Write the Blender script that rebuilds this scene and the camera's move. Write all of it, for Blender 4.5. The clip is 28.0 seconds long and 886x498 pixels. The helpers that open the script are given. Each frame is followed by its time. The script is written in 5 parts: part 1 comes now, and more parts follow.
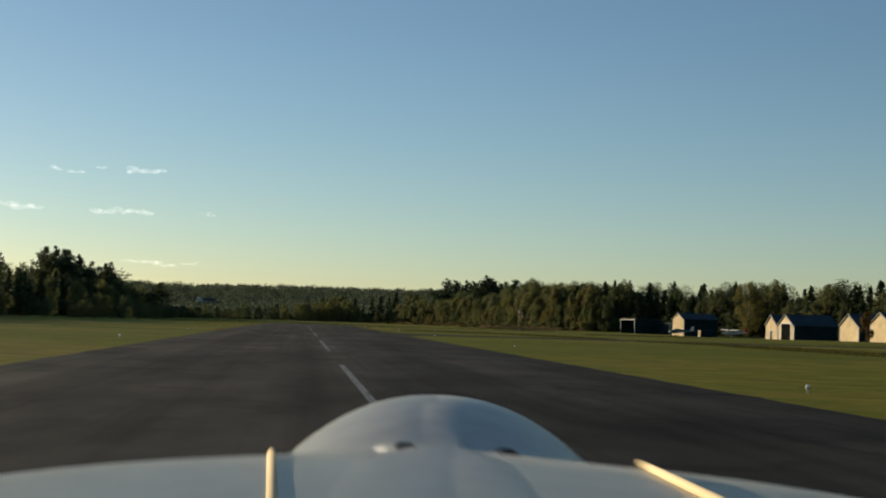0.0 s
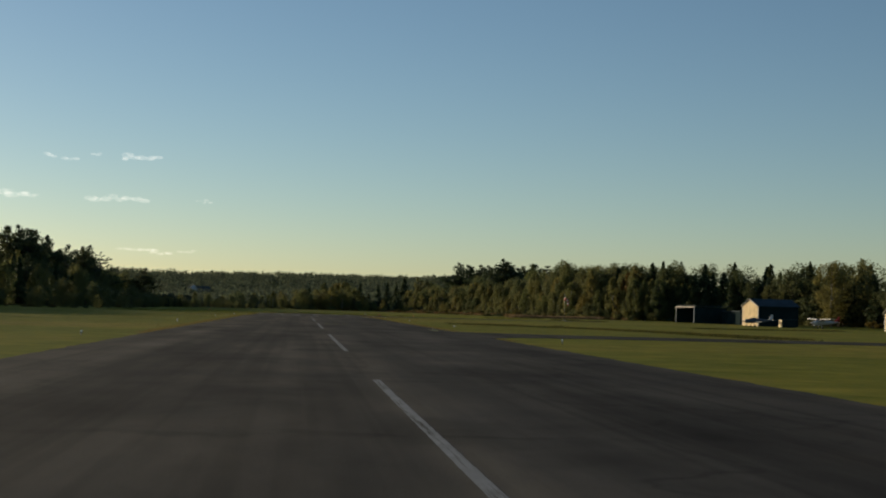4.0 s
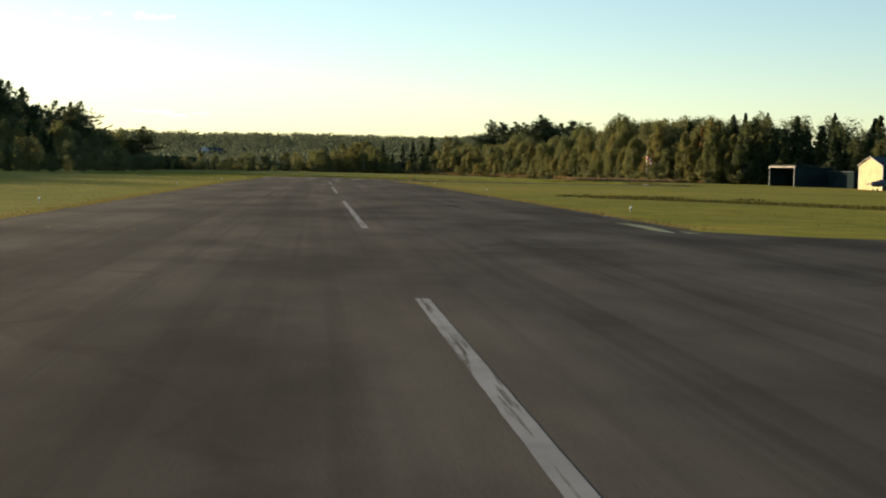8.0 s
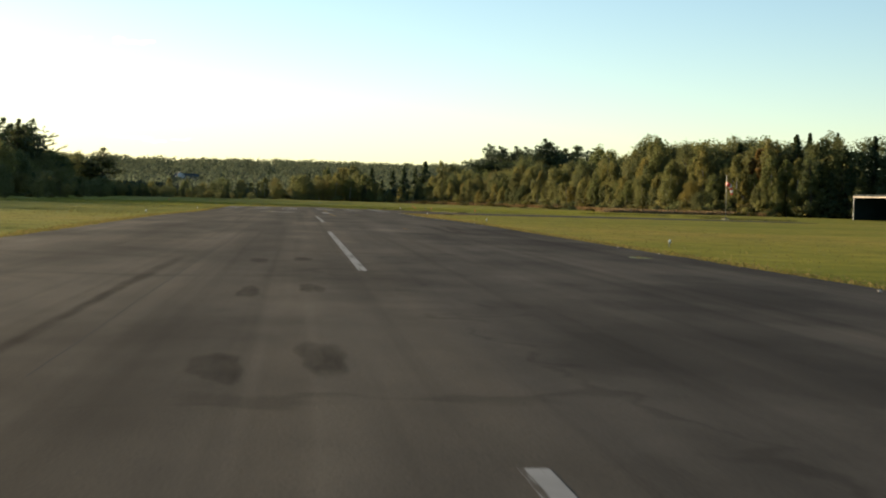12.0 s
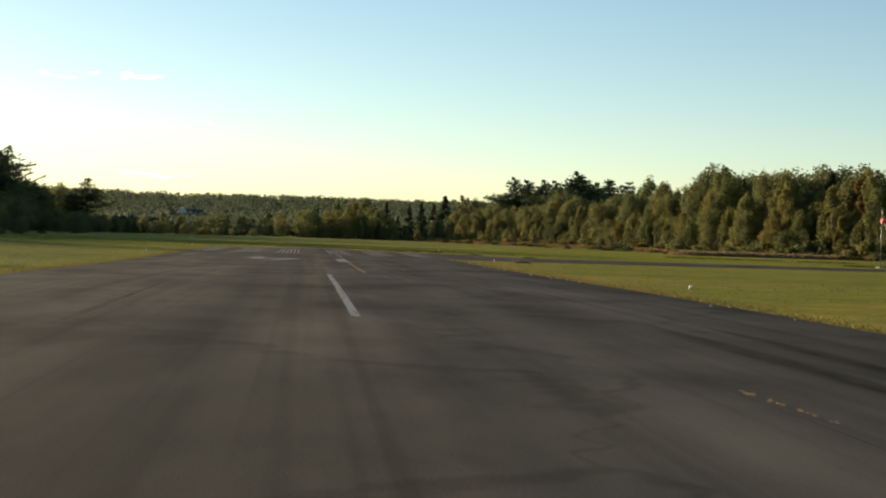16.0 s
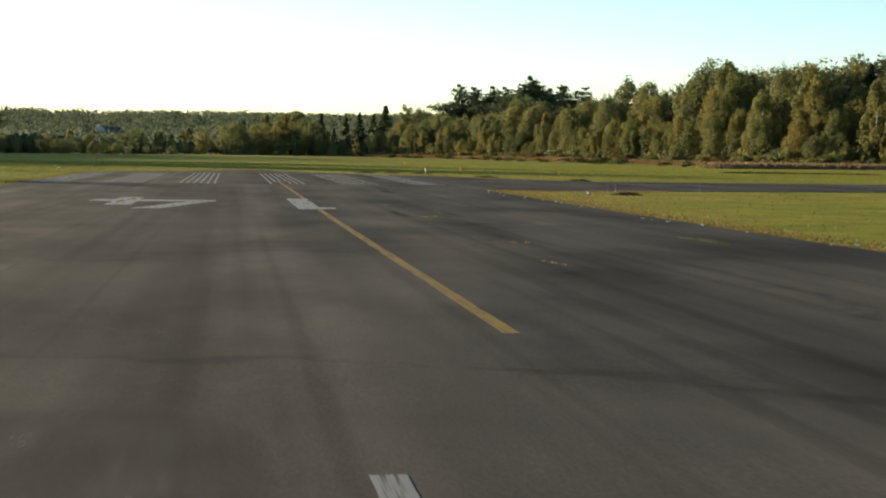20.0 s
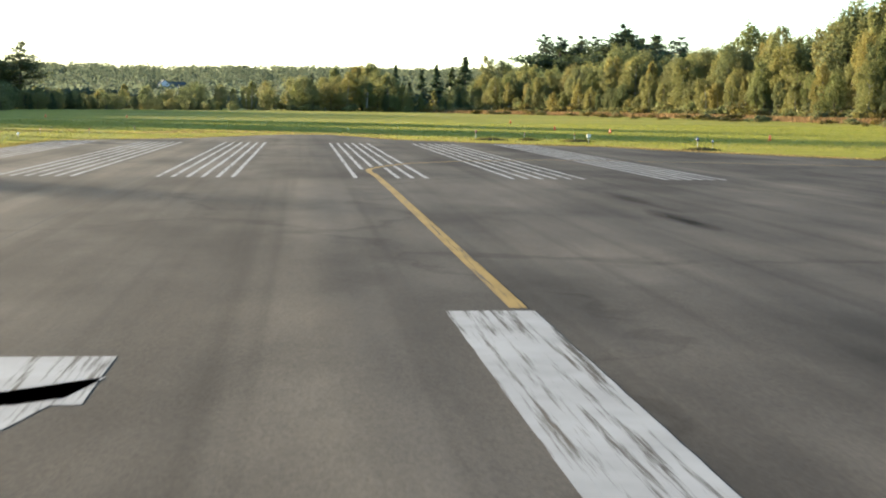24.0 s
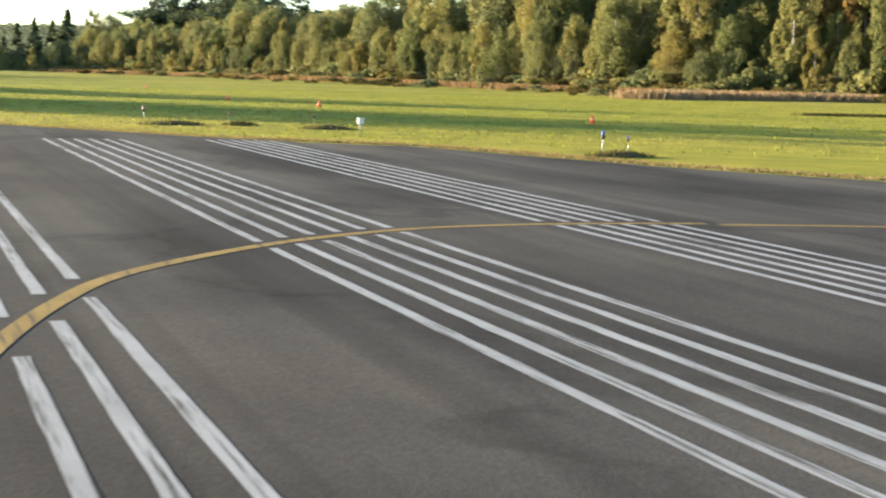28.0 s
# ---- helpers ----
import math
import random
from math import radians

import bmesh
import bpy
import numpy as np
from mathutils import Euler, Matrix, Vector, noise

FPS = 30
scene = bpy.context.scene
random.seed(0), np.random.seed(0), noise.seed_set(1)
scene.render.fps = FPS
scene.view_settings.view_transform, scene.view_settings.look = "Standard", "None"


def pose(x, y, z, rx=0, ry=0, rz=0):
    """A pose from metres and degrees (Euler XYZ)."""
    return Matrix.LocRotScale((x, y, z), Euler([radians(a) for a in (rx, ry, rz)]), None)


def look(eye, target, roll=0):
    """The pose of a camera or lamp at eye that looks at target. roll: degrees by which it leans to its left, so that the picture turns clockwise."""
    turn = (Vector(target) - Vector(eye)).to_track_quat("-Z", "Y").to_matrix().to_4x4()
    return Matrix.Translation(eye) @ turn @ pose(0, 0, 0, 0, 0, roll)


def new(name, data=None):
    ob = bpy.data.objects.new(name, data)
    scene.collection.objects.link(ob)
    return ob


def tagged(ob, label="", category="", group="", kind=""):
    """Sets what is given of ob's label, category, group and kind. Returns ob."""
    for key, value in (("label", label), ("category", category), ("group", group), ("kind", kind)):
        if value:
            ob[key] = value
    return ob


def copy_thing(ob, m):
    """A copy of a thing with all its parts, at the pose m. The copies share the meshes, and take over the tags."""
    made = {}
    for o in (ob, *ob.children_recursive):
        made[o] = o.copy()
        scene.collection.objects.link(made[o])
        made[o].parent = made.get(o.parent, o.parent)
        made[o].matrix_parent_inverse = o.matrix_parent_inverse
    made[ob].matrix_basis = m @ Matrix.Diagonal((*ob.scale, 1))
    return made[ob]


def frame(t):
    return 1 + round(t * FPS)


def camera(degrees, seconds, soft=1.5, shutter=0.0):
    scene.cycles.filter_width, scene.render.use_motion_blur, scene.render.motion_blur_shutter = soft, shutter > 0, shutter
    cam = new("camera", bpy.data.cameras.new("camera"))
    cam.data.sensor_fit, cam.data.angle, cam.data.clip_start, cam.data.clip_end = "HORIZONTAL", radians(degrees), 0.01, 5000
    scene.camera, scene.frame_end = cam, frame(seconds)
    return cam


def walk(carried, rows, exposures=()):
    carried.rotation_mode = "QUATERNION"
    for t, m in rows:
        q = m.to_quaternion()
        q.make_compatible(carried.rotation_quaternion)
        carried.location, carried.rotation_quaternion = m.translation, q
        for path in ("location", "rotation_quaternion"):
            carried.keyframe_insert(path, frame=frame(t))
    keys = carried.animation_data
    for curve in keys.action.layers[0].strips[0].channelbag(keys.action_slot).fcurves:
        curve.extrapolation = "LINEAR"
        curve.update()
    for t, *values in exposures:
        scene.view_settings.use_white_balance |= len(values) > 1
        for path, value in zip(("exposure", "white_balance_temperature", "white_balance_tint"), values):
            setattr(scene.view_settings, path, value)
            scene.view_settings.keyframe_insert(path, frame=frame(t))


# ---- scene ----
cam = camera(33.5, 28.0, 2.0, 0.2)
PATH = [
    (0, (-1.486, -361.87, 1.853), (-1.296, -359.882, 1.951), 1.7),
    (0.5, (-1.51, -353.573, 1.859), (-1.335, -351.582, 1.94), 1.9),
    (1, (-1.54, -345.268, 1.898), (-1.376, -343.277, 1.988), 1.7),
    (1.5, (-1.66, -337.077, 1.953), (-1.489, -335.087, 2.054), 1.6),
    (2, (-1.698, -328.869, 1.957), (-1.531, -326.879, 2.069), 0.9),
    (2.5, (-1.732, -320.462, 1.914), (-1.564, -318.471, 2.011), 0.9),
    (3, (-1.783, -312.077, 1.951), (-1.608, -310.085, 2.013), 1.1),
    (3.5, (-1.83, -303.783, 1.923), (-1.642, -301.794, 2.006), 1.6),
    (5.5, (-1.586, -270.313, 1.885), (-1.376, -268.325, 1.952), 0.5),
    (6, (-1.512, -262.046, 1.877), (-1.328, -260.055, 1.938), 0.6),
    (6.5, (-1.451, -253.911, 1.897), (-1.251, -251.922, 1.939), 1.0),
    (7, (-1.393, -245.96, 1.898), (-1.179, -243.972, 1.905), 1.0),
    (7.5, (-1.348, -238.18, 1.837), (-1.155, -236.189, 1.804), 1.1),
    (8, (-1.345, -230.563, 1.835), (-1.172, -228.574, 1.728), 1.2),
    (8.5, (-1.401, -222.853, 1.832), (-1.241, -220.861, 1.759), 1.1),
    (9, (-1.447, -214.984, 1.78), (-1.28, -212.993, 1.682), 1.3),
    (9.5, (-1.459, -207.106, 1.712), (-1.273, -205.116, 1.629), 0.9),
    (10, (-1.491, -199.47, 1.777), (-1.299, -197.481, 1.709), 1.0),
    (10.5, (-1.452, -191.973, 1.726), (-1.258, -189.984, 1.661), 1.3),
    (11, (-1.434, -184.639, 1.732), (-1.237, -182.649, 1.676), 1.3),
    (11.5, (-1.392, -177.623, 1.704), (-1.196, -175.634, 1.635), 1.4),
    (13.5, (-1.118, -151.934, 1.843), (-0.914, -149.945, 1.782), 2.0),
    (14, (-1.031, -145.428, 1.894), (-0.842, -143.438, 1.833), 2.3),
    (14.5, (-1.016, -138.85, 1.88), (-0.823, -136.86, 1.824), 2.0),
    (15, (-0.986, -132.192, 1.798), (-0.788, -130.203, 1.716), 1.8),
    (15.5, (-0.927, -125.548, 1.794), (-0.736, -123.558, 1.718), 1.1),
    (16, (-0.879, -119.013, 1.766), (-0.693, -117.022, 1.749), 1.8),
    (16.5, (-0.91, -112.587, 1.744), (-0.729, -110.596, 1.704), 1.6),
    (17, (-0.788, -106.07, 1.775), (-0.618, -104.078, 1.718), 1.0),
    (17.5, (-0.835, -99.479, 1.719), (-0.697, -97.485, 1.667), 0.8),
    (18, (-0.917, -93.124, 1.702), (-0.803, -91.128, 1.639), 0.8),
    (18.5, (-0.988, -87.022, 1.721), (-0.822, -85.03, 1.646), 0.7),
    (19, (-0.994, -81.146, 1.725), (-0.775, -79.159, 1.655), 0.6),
    (19.5, (-0.859, -75.364, 1.698), (-0.598, -73.383, 1.602), 0.6),
    (20, (-0.66, -69.924, 1.644), (-0.376, -67.948, 1.512), 0.7),
    (20.5, (-0.372, -64.682, 1.576), (-0.122, -62.708, 1.381), 0.0),
    (21, (-0.204, -59.575, 1.61), (0.022, -57.603, 1.364), 0.3),
    (21.5, (-0.05, -54.66, 1.642), (0.17, -52.685, 1.416), 0.1),
    (22, (0.059, -49.944, 1.666), (0.265, -47.969, 1.426), 0.3),
    (22.4, (0.066, -46.273, 1.668), (0.249, -44.296, 1.429), 1.0),
    (22.5, (0.056, -45.383, 1.662), (0.228, -43.405, 1.421), 0.8),
    (24.5, (-0.01, -27.685, 1.607), (0.186, -25.703, 1.423), 0.6),
    (25, (0.059, -23.337, 1.608), (0.251, -21.356, 1.408), 0.7),
    (25.5, (0.058, -19.342, 1.594), (0.223, -17.358, 1.406), 0.8),
    (26, (0.063, -15.53, 1.591), (0.228, -13.546, 1.393), 0.8),
    (26.5, (0.126, -11.887, 1.597), (0.356, -9.913, 1.379), 0.8),
    (27, (0.292, -8.627, 1.624), (0.632, -6.669, 1.398), 1.2),
    (27.5, (0.712, -5.4, 1.612), (1.223, -3.479, 1.392), 1.3),
    (28, (1.447, -2.548, 1.594), (2.157, -0.693, 1.358), 1.4),
]
EXPOSURES = [(0, -0.25, 6000, 7), (3.5, -0.4, 6100, 8), (6.5, -0.15, 6300, 8), (7.5, 0.3, 6500, 8), (8.2, 0.8, 6750, 8), (10, 0.95, 6750, 8), (11, 0.87, 6750, 8), (14, 0.82, 6750, 8), (17, 0.58, 6750, 8), (19, 0.9, 6700, 9),
             (20, 1.1, 6450, 6), (21, 2.05, 6250, 7), (22.5, 2.35, 6150, 7), (25, 2.25, 6150, 8), (26, 2.1, 6150, 8), (27, 2.1, 6150, 9), (28, 2.45, 6200, 9)]
walk(cam, [(t, look(eye, target, roll)) for t, eye, target, roll in PATH], EXPOSURES)

# ---- world, sun and exposure ----
SUN_AZ, SUN_EL = 44.0, 7.6          # degrees to the left of the runway's heading, and above the horizon
sun_way = Vector((-math.sin(radians(SUN_AZ)) * math.cos(radians(SUN_EL)), math.cos(radians(SUN_AZ)) * math.cos(radians(SUN_EL)), math.sin(radians(SUN_EL))))
world = bpy.data.worlds.new("sky")
scene.world = world
world.use_nodes = True
wn = world.node_tree.nodes
sky = wn.new("ShaderNodeTexSky")
sky.sky_type, sky.sun_disc = "NISHITA", False
sky.sun_elevation, sky.sun_rotation = radians(SUN_EL), radians(-SUN_AZ)
sky.air_density, sky.dust_density, sky.ozone_density = 0.84, 0.25, 1.7
world.node_tree.links.new(sky.outputs[0], wn["Background"].inputs[0])
wn["Background"].inputs[1].default_value = 0.13
lamp = bpy.data.lights.new("sun", "SUN")
lamp.energy, lamp.angle, lamp.color = 6.5, radians(0.6), (1.0, 0.80, 0.54)
new("sun", lamp).matrix_world = look(sun_way * 100, (0, 0, 0))


# ---- materials ----
def material(name, rough=0.8, metal=0.0):
    m = bpy.data.materials.new(name)
    m.use_nodes = True
    b = m.node_tree.nodes["Principled BSDF"]
    b.inputs["Roughness"].default_value, b.inputs["Metallic"].default_value = rough, metal
    return m, m.node_tree.nodes, m.node_tree.links, b


def ramp(nodes, stops):
    r = nodes.new("ShaderNodeValToRGB")
    els = r.color_ramp.elements
    while len(els) < len(stops):
        els.new(0.5)
    for e, (p, c) in zip(els, stops):
        e.position, e.color = p, (*c, 1)
    return r


def noise_tex(nodes, links, coord, scale, detail=4, rough=0.6):
    n = nodes.new("ShaderNodeTexNoise")
    n.inputs["Scale"].default_value, n.inputs["Detail"].default_value, n.inputs["Roughness"].default_value = scale, detail, rough
    links.new(coord, n.inputs["Vector"])
    return n


def stretched(nodes, links, coord, sx, sy, sz):
    m = nodes.new("ShaderNodeMapping")
    m.inputs["Scale"].default_value = (sx, sy, sz)
    links.new(coord, m.inputs["Vector"])
    return m.outputs[0]


def mix(nodes, links, fac, a, b, kind="MIX"):
    m = nodes.new("ShaderNodeMix")
    m.data_type, m.blend_type = "RGBA", kind
    for sock, v in ((m.inputs[0], fac), (m.inputs[6], a), (m.inputs[7], b)):
        if isinstance(v, (int, float)):
            sock.default_value = v
        elif isinstance(v, tuple):
            sock.default_value = (*v, 1)
        else:
            links.new(v, sock)
    return m.outputs[2]


def bump(nodes, links, bsdf, height, strength, dist):
    b = nodes.new("ShaderNodeBump")
    b.inputs["Strength"].default_value, b.inputs["Distance"].default_value = strength, dist
    links.new(height, b.inputs["Height"])
    links.new(b.outputs[0], bsdf.inputs["Normal"])


def coords(nodes, kind="Object"):
    return nodes.new("ShaderNodeTexCoord").outputs[kind]


def plain(name, color, rough=0.6, metal=0.0, scale=6.0, spread=0.25, gloss=0.5):
    """A painted or bare surface with dirt at two scales."""
    m, n, l, b = material(name, rough, metal)
    b.inputs["Specular IOR Level"].default_value = gloss
    c = coords(n)
    big, fine = noise_tex(n, l, c, scale * 0.15, 3), noise_tex(n, l, c, scale * 6, 5)
    dark, light = tuple(v * (1 - spread) for v in color), tuple(min(1, v * (1 + spread * 0.5)) for v in color)
    r = ramp(n, [(0.3, dark), (0.7, light)])
    l.new(big.outputs[0], r.inputs[0])
    r2 = ramp(n, [(0.3, (1 - spread,) * 3), (0.6, (1, 1, 1))])
    l.new(fine.outputs[0], r2.inputs[0])
    l.new(mix(n, l, 1.0, r.outputs[0], r2.outputs[0], "MULTIPLY"), b.inputs["Base Color"])
    return m


def asphalt_nodes(n, l):
    """Asphalt colour: aggregate, patches, lengthwise paving lanes and tyre marks."""
    c = coords(n)
    patch = noise_tex(n, l, stretched(n, l, c, 0.35, 0.07, 1), 1.0, 4)
    lane = noise_tex(n, l, stretched(n, l, c, 0.55, 0.006, 1), 1.0, 3)
    tyre = noise_tex(n, l, stretched(n, l, c, 2.6, 0.02, 1), 1.0, 2)
    fine = noise_tex(n, l, c, 45.0, 3, 0.8)
    r = ramp(n, [(0.28, (0.051, 0.0465, 0.0395)), (0.5, (0.078, 0.0715, 0.0605)), (0.75, (0.113, 0.1025, 0.0855))])
    l.new(patch.outputs[0], r.inputs[0])
    r2 = ramp(n, [(0.3, (0.66, 0.66, 0.67)), (0.68, (1.25, 1.2, 1.14))])
    l.new(lane.outputs[0], r2.inputs[0])
    r3 = ramp(n, [(0.34, (0.6, 0.6, 0.6)), (0.48, (1, 1, 1))])
    l.new(tyre.outputs[0], r3.inputs[0])
    r4 = ramp(n, [(0.25, (0.6, 0.6, 0.6)), (0.75, (1.35, 1.33, 1.3))])
    l.new(fine.outputs[0], r4.inputs[0])
    blotch = noise_tex(n, l, stretched(n, l, c, 0.3, 0.16, 1), 1.0, 5, 0.55)
    r5 = ramp(n, [(0.34, (0.55, 0.56, 0.57)), (0.5, (1, 1, 1)), (0.66, (1.28, 1.25, 1.2))])
    l.new(blotch.outputs[0], r5.inputs[0])
    # the half right of the centre line was laid later and is darker; its joint wanders a little
    apart, wander = n.new("ShaderNodeSeparateXYZ"), noise_tex(n, l, stretched(n, l, c, 0.3, 0.05, 1), 1.0, 3)
    l.new(c, apart.inputs[0])
    joint = n.new("ShaderNodeMath")
    joint.operation = "MULTIPLY_ADD"
    l.new(wander.outputs[0], joint.inputs[0])
    joint.inputs[1].default_value = 1.4
    l.new(apart.outputs[0], joint.inputs[2])
    r6 = ramp(n, [(0.0, (1.12, 1.10, 1.06)), (1.0, (0.86, 0.87, 0.89))])
    span = n.new("ShaderNodeMapRange")
    span.inputs["From Min"].default_value, span.inputs["From Max"].default_value = 0.75, 1.25
    l.new(joint.outputs[0], span.inputs["Value"])
    l.new(span.outputs[0], r6.inputs[0])
    out = mix(n, l, 1.0, r.outputs[0], r2.outputs[0], "MULTIPLY")
    out = mix(n, l, 1.0, out, r6.outputs[0], "MULTIPLY")
    out = mix(n, l, 0.85, out, r5.outputs[0], "MULTIPLY")
    out = mix(n, l, 0.45, out, r3.outputs[0], "MULTIPLY")
    return mix(n, l, 1.0, out, r4.outputs[0], "MULTIPLY"), fine.outputs[0], c


def make_asphalt():
    m, n, l, b = material("asphalt", 0.95)
    col, fine, c = asphalt_nodes(n, l)
    v = n.new("ShaderNodeTexVoronoi")
    v.feature = "DISTANCE_TO_EDGE"
    v.inputs["Scale"].default_value = 1.0
    wn2 = noise_tex(n, l, c, 0.12, 5)
    wob = n.new("ShaderNodeVectorMath")
    wob.operation = "MULTIPLY_ADD"
    l.new(wn2.outputs["Color"], wob.inputs[0])
    wob.inputs[1].default_value = (9.0, 9.0, 0)
    l.new(c, wob.inputs[2])
    l.new(stretched(n, l, wob.outputs[0], 0.10, 0.045, 1), v.inputs["Vector"])
    w = noise_tex(n, l, c, 0.8, 4)
    add = n.new("ShaderNodeMath")
    add.operation = "MULTIPLY_ADD"
    l.new(w.outputs[0], add.inputs[0])
    add.inputs[1].default_value = 0.05
    l.new(v.outputs["Distance"], add.inputs[2])
    crack = ramp(n, [(0.026, (0.35, 0.35, 0.35)), (0.034, (1, 1, 1))])
    l.new(add.outputs[0], crack.inputs[0])
    l.new(mix(n, l, 0.35, col, crack.outputs[0], "MULTIPLY"), b.inputs["Base Color"])
    b.inputs["Specular IOR Level"].default_value = 0.02
    bump(n, l, b, fine, 0.5, 0.006)
    return m


def make_paint(name, color, worn):
    """Road paint, worn through to the asphalt in specks and lengthwise streaks."""
    m, n, l, b = material(name, 0.85)
    b.inputs["Specular IOR Level"].default_value = 0.04
    col, fine, c = asphalt_nodes(n, l)
    wear = noise_tex(n, l, stretched(n, l, c, 15.0, 0.45, 1), 1.0, 8, 0.72)
    r = ramp(n, [(worn, (0, 0, 0)), (worn + 0.1, (1, 1, 1))])
    l.new(wear.outputs[0], r.inputs[0])
    tone = noise_tex(n, l, c, 1.3, 5)
    t = ramp(n, [(0.3, tuple(v * 0.72 for v in color)), (0.7, color)])
    l.new(tone.outputs[0], t.inputs[0])
    l.new(mix(n, l, r.outputs[0], col, t.outputs[0]), b.inputs["Base Color"])
    bump(n, l, b, fine, 0.35, 0.004)
    return m


def make_grass():
    m, n, l, b = material("mown_grass", 0.9)
    c = coords(n)
    big = noise_tex(n, l, stretched(n, l, c, 0.02, 0.035, 1), 1.0, 4)
    mid = noise_tex(n, l, c, 0.45, 6, 0.7)
    fine = noise_tex(n, l, c, 9.0, 6, 0.8)
    r = ramp(n, [(0.3, (0.138, 0.155, 0.028)), (0.5, (0.215, 0.208, 0.040)), (0.72, (0.290, 0.236, 0.064))])
    l.new(big.outputs[0], r.inputs[0])
    r2 = ramp(n, [(0.3, (0.6, 0.67, 0.55)), (0.7, (1.3, 1.2, 1.05))])
    l.new(mid.outputs[0], r2.inputs[0])
    r3 = ramp(n, [(0.25, (0.7, 0.74, 0.65)), (0.75, (1.25, 1.2, 1.1))])
    l.new(fine.outputs[0], r3.inputs[0])
    dry = noise_tex(n, l, stretched(n, l, c, 0.11, 0.15, 1), 1.0, 6, 0.65)
    r4 = ramp(n, [(0.52, (0, 0, 0)), (0.68, (0.45, 0.45, 0.45))])
    l.new(dry.outputs[0], r4.inputs[0])
    out = mix(n, l, r4.outputs[0], r.outputs[0], (0.27, 0.19, 0.05))
    out = mix(n, l, 1.0, out, r2.outputs[0], "MULTIPLY")
    l.new(mix(n, l, 1.0, out, r3.outputs[0], "MULTIPLY"), b.inputs["Base Color"])
    b.inputs["Specular IOR Level"].default_value = 0.02
    bump(n, l, b, fine.outputs[0], 0.7, 0.06)
    return m


def make_leaf(name, dark, mid, light, accent, gloss=0.55, drift=True, thin=0.46):
    """Leaves: each clump its own tint, each tree its own drift, some light passing through."""
    m, n, l, b = material(name, gloss)
    geo, info = n.new("ShaderNodeNewGeometry"), n.new("ShaderNodeObjectInfo")
    r = ramp(n, [(0.0, dark), (0.45, mid), (0.9, light), (1.0, accent)])
    l.new(geo.outputs["Random Per Island"], r.inputs[0])
    r2 = ramp(n, [(0.0, (0.72, 0.82, 0.80)), (0.45, (0.98, 1, 1)), (0.8, (1.12, 1.07, 0.96)), (1.0, (1.22, 1.04, 0.86))])
    l.new(info.outputs["Random"], r2.inputs[0])
    col = mix(n, l, 1.0 if drift else 0.0, r.outputs[0], r2.outputs[0], "MULTIPLY")
    l.new(col, b.inputs["Base Color"])
    b.inputs["Specular IOR Level"].default_value = 0.04
    tr = n.new("ShaderNodeBsdfTranslucent")
    l.new(col, tr.inputs[0])
    ms = n.new("ShaderNodeMixShader")
    ms.inputs[0].default_value = thin
    l.new(b.outputs[0], ms.inputs[1])
    l.new(tr.outputs[0], ms.inputs[2])
    l.new(ms.outputs[0], n["Material Output"].inputs[0])
    return m


ASPHALT = make_asphalt()
WHITE_LINE = make_paint("white_line_paint", (0.305, 0.296, 0.274), 0.378)
FADED_LINE = make_paint("faded_white_paint", (0.31, 0.302, 0.285), 0.37)
YELLOW_LINE = make_paint("yellow_line_paint", (0.265, 0.176, 0.056), 0.37)
GRASS = make_grass()
BIRCH = make_leaf("birch_leaves", (0.140, 0.142, 0.052), (0.172, 0.170, 0.060), (0.200, 0.19, 0.068), (0.24, 0.202, 0.074))
POPLAR = make_leaf("poplar_leaves", (0.108, 0.118, 0.050), (0.137, 0.144, 0.060), (0.162, 0.163, 0.068), (0.195, 0.174, 0.07))
MAPLE = make_leaf("turning_maple_leaves", (0.095, 0.066, 0.022), (0.14, 0.09, 0.028), (0.165, 0.10, 0.032), (0.18, 0.125, 0.04), 0.55, False)
NEEDLES = make_leaf("conifer_needles", (0.048, 0.064, 0.034), (0.066, 0.085, 0.040), (0.085, 0.102, 0.046), (0.10, 0.112, 0.05), thin=0.36)
# bluer green than the near leaves: a little distance haze put into the colour
HAZED_LEAVES = make_leaf("haze_tinted_leaves", (0.074, 0.090, 0.060), (0.082, 0.099, 0.063), (0.091, 0.107, 0.066), (0.10, 0.108, 0.066), 0.7, False, 0.52)
BRUSH = make_leaf("brush_leaves", (0.065, 0.062, 0.018), (0.105, 0.092, 0.024), (0.135, 0.108, 0.036), (0.155, 0.108, 0.045))
REED = make_leaf("dry_reed", (0.15, 0.10, 0.05), (0.22, 0.15, 0.08), (0.28, 0.20, 0.11), (0.33, 0.24, 0.14), 0.8, False)
VERGE = make_leaf("worn_verge_grass", (0.085, 0.085, 0.022), (0.125, 0.112, 0.030), (0.165, 0.135, 0.042), (0.21, 0.165, 0.065), 0.9, False)
WEED = make_leaf("weed_leaves", (0.10, 0.11, 0.02), (0.16, 0.15, 0.03), (0.22, 0.19, 0.05), (0.28, 0.22, 0.08), 0.8, False)
TUFT = make_leaf("long_grass", (0.125, 0.138, 0.022), (0.155, 0.162, 0.027), (0.18, 0.178, 0.032), (0.205, 0.185, 0.042), 0.8, False)
BARK = plain("bark", (0.09, 0.075, 0.06), 0.9, 0, 8, 0.5)
BIRCH_BARK = plain("birch_bark", (0.42, 0.40, 0.36), 0.8, 0, 5, 0.6)


# ---- building blocks ----
def mesh_of(name, verts, faces, mat, smooth=False):
    me = bpy.data.meshes.new(name)
    me.from_pydata(verts, [], faces)
    me.materials.append(mat)
    if smooth:
        me.shade_smooth()
    return me


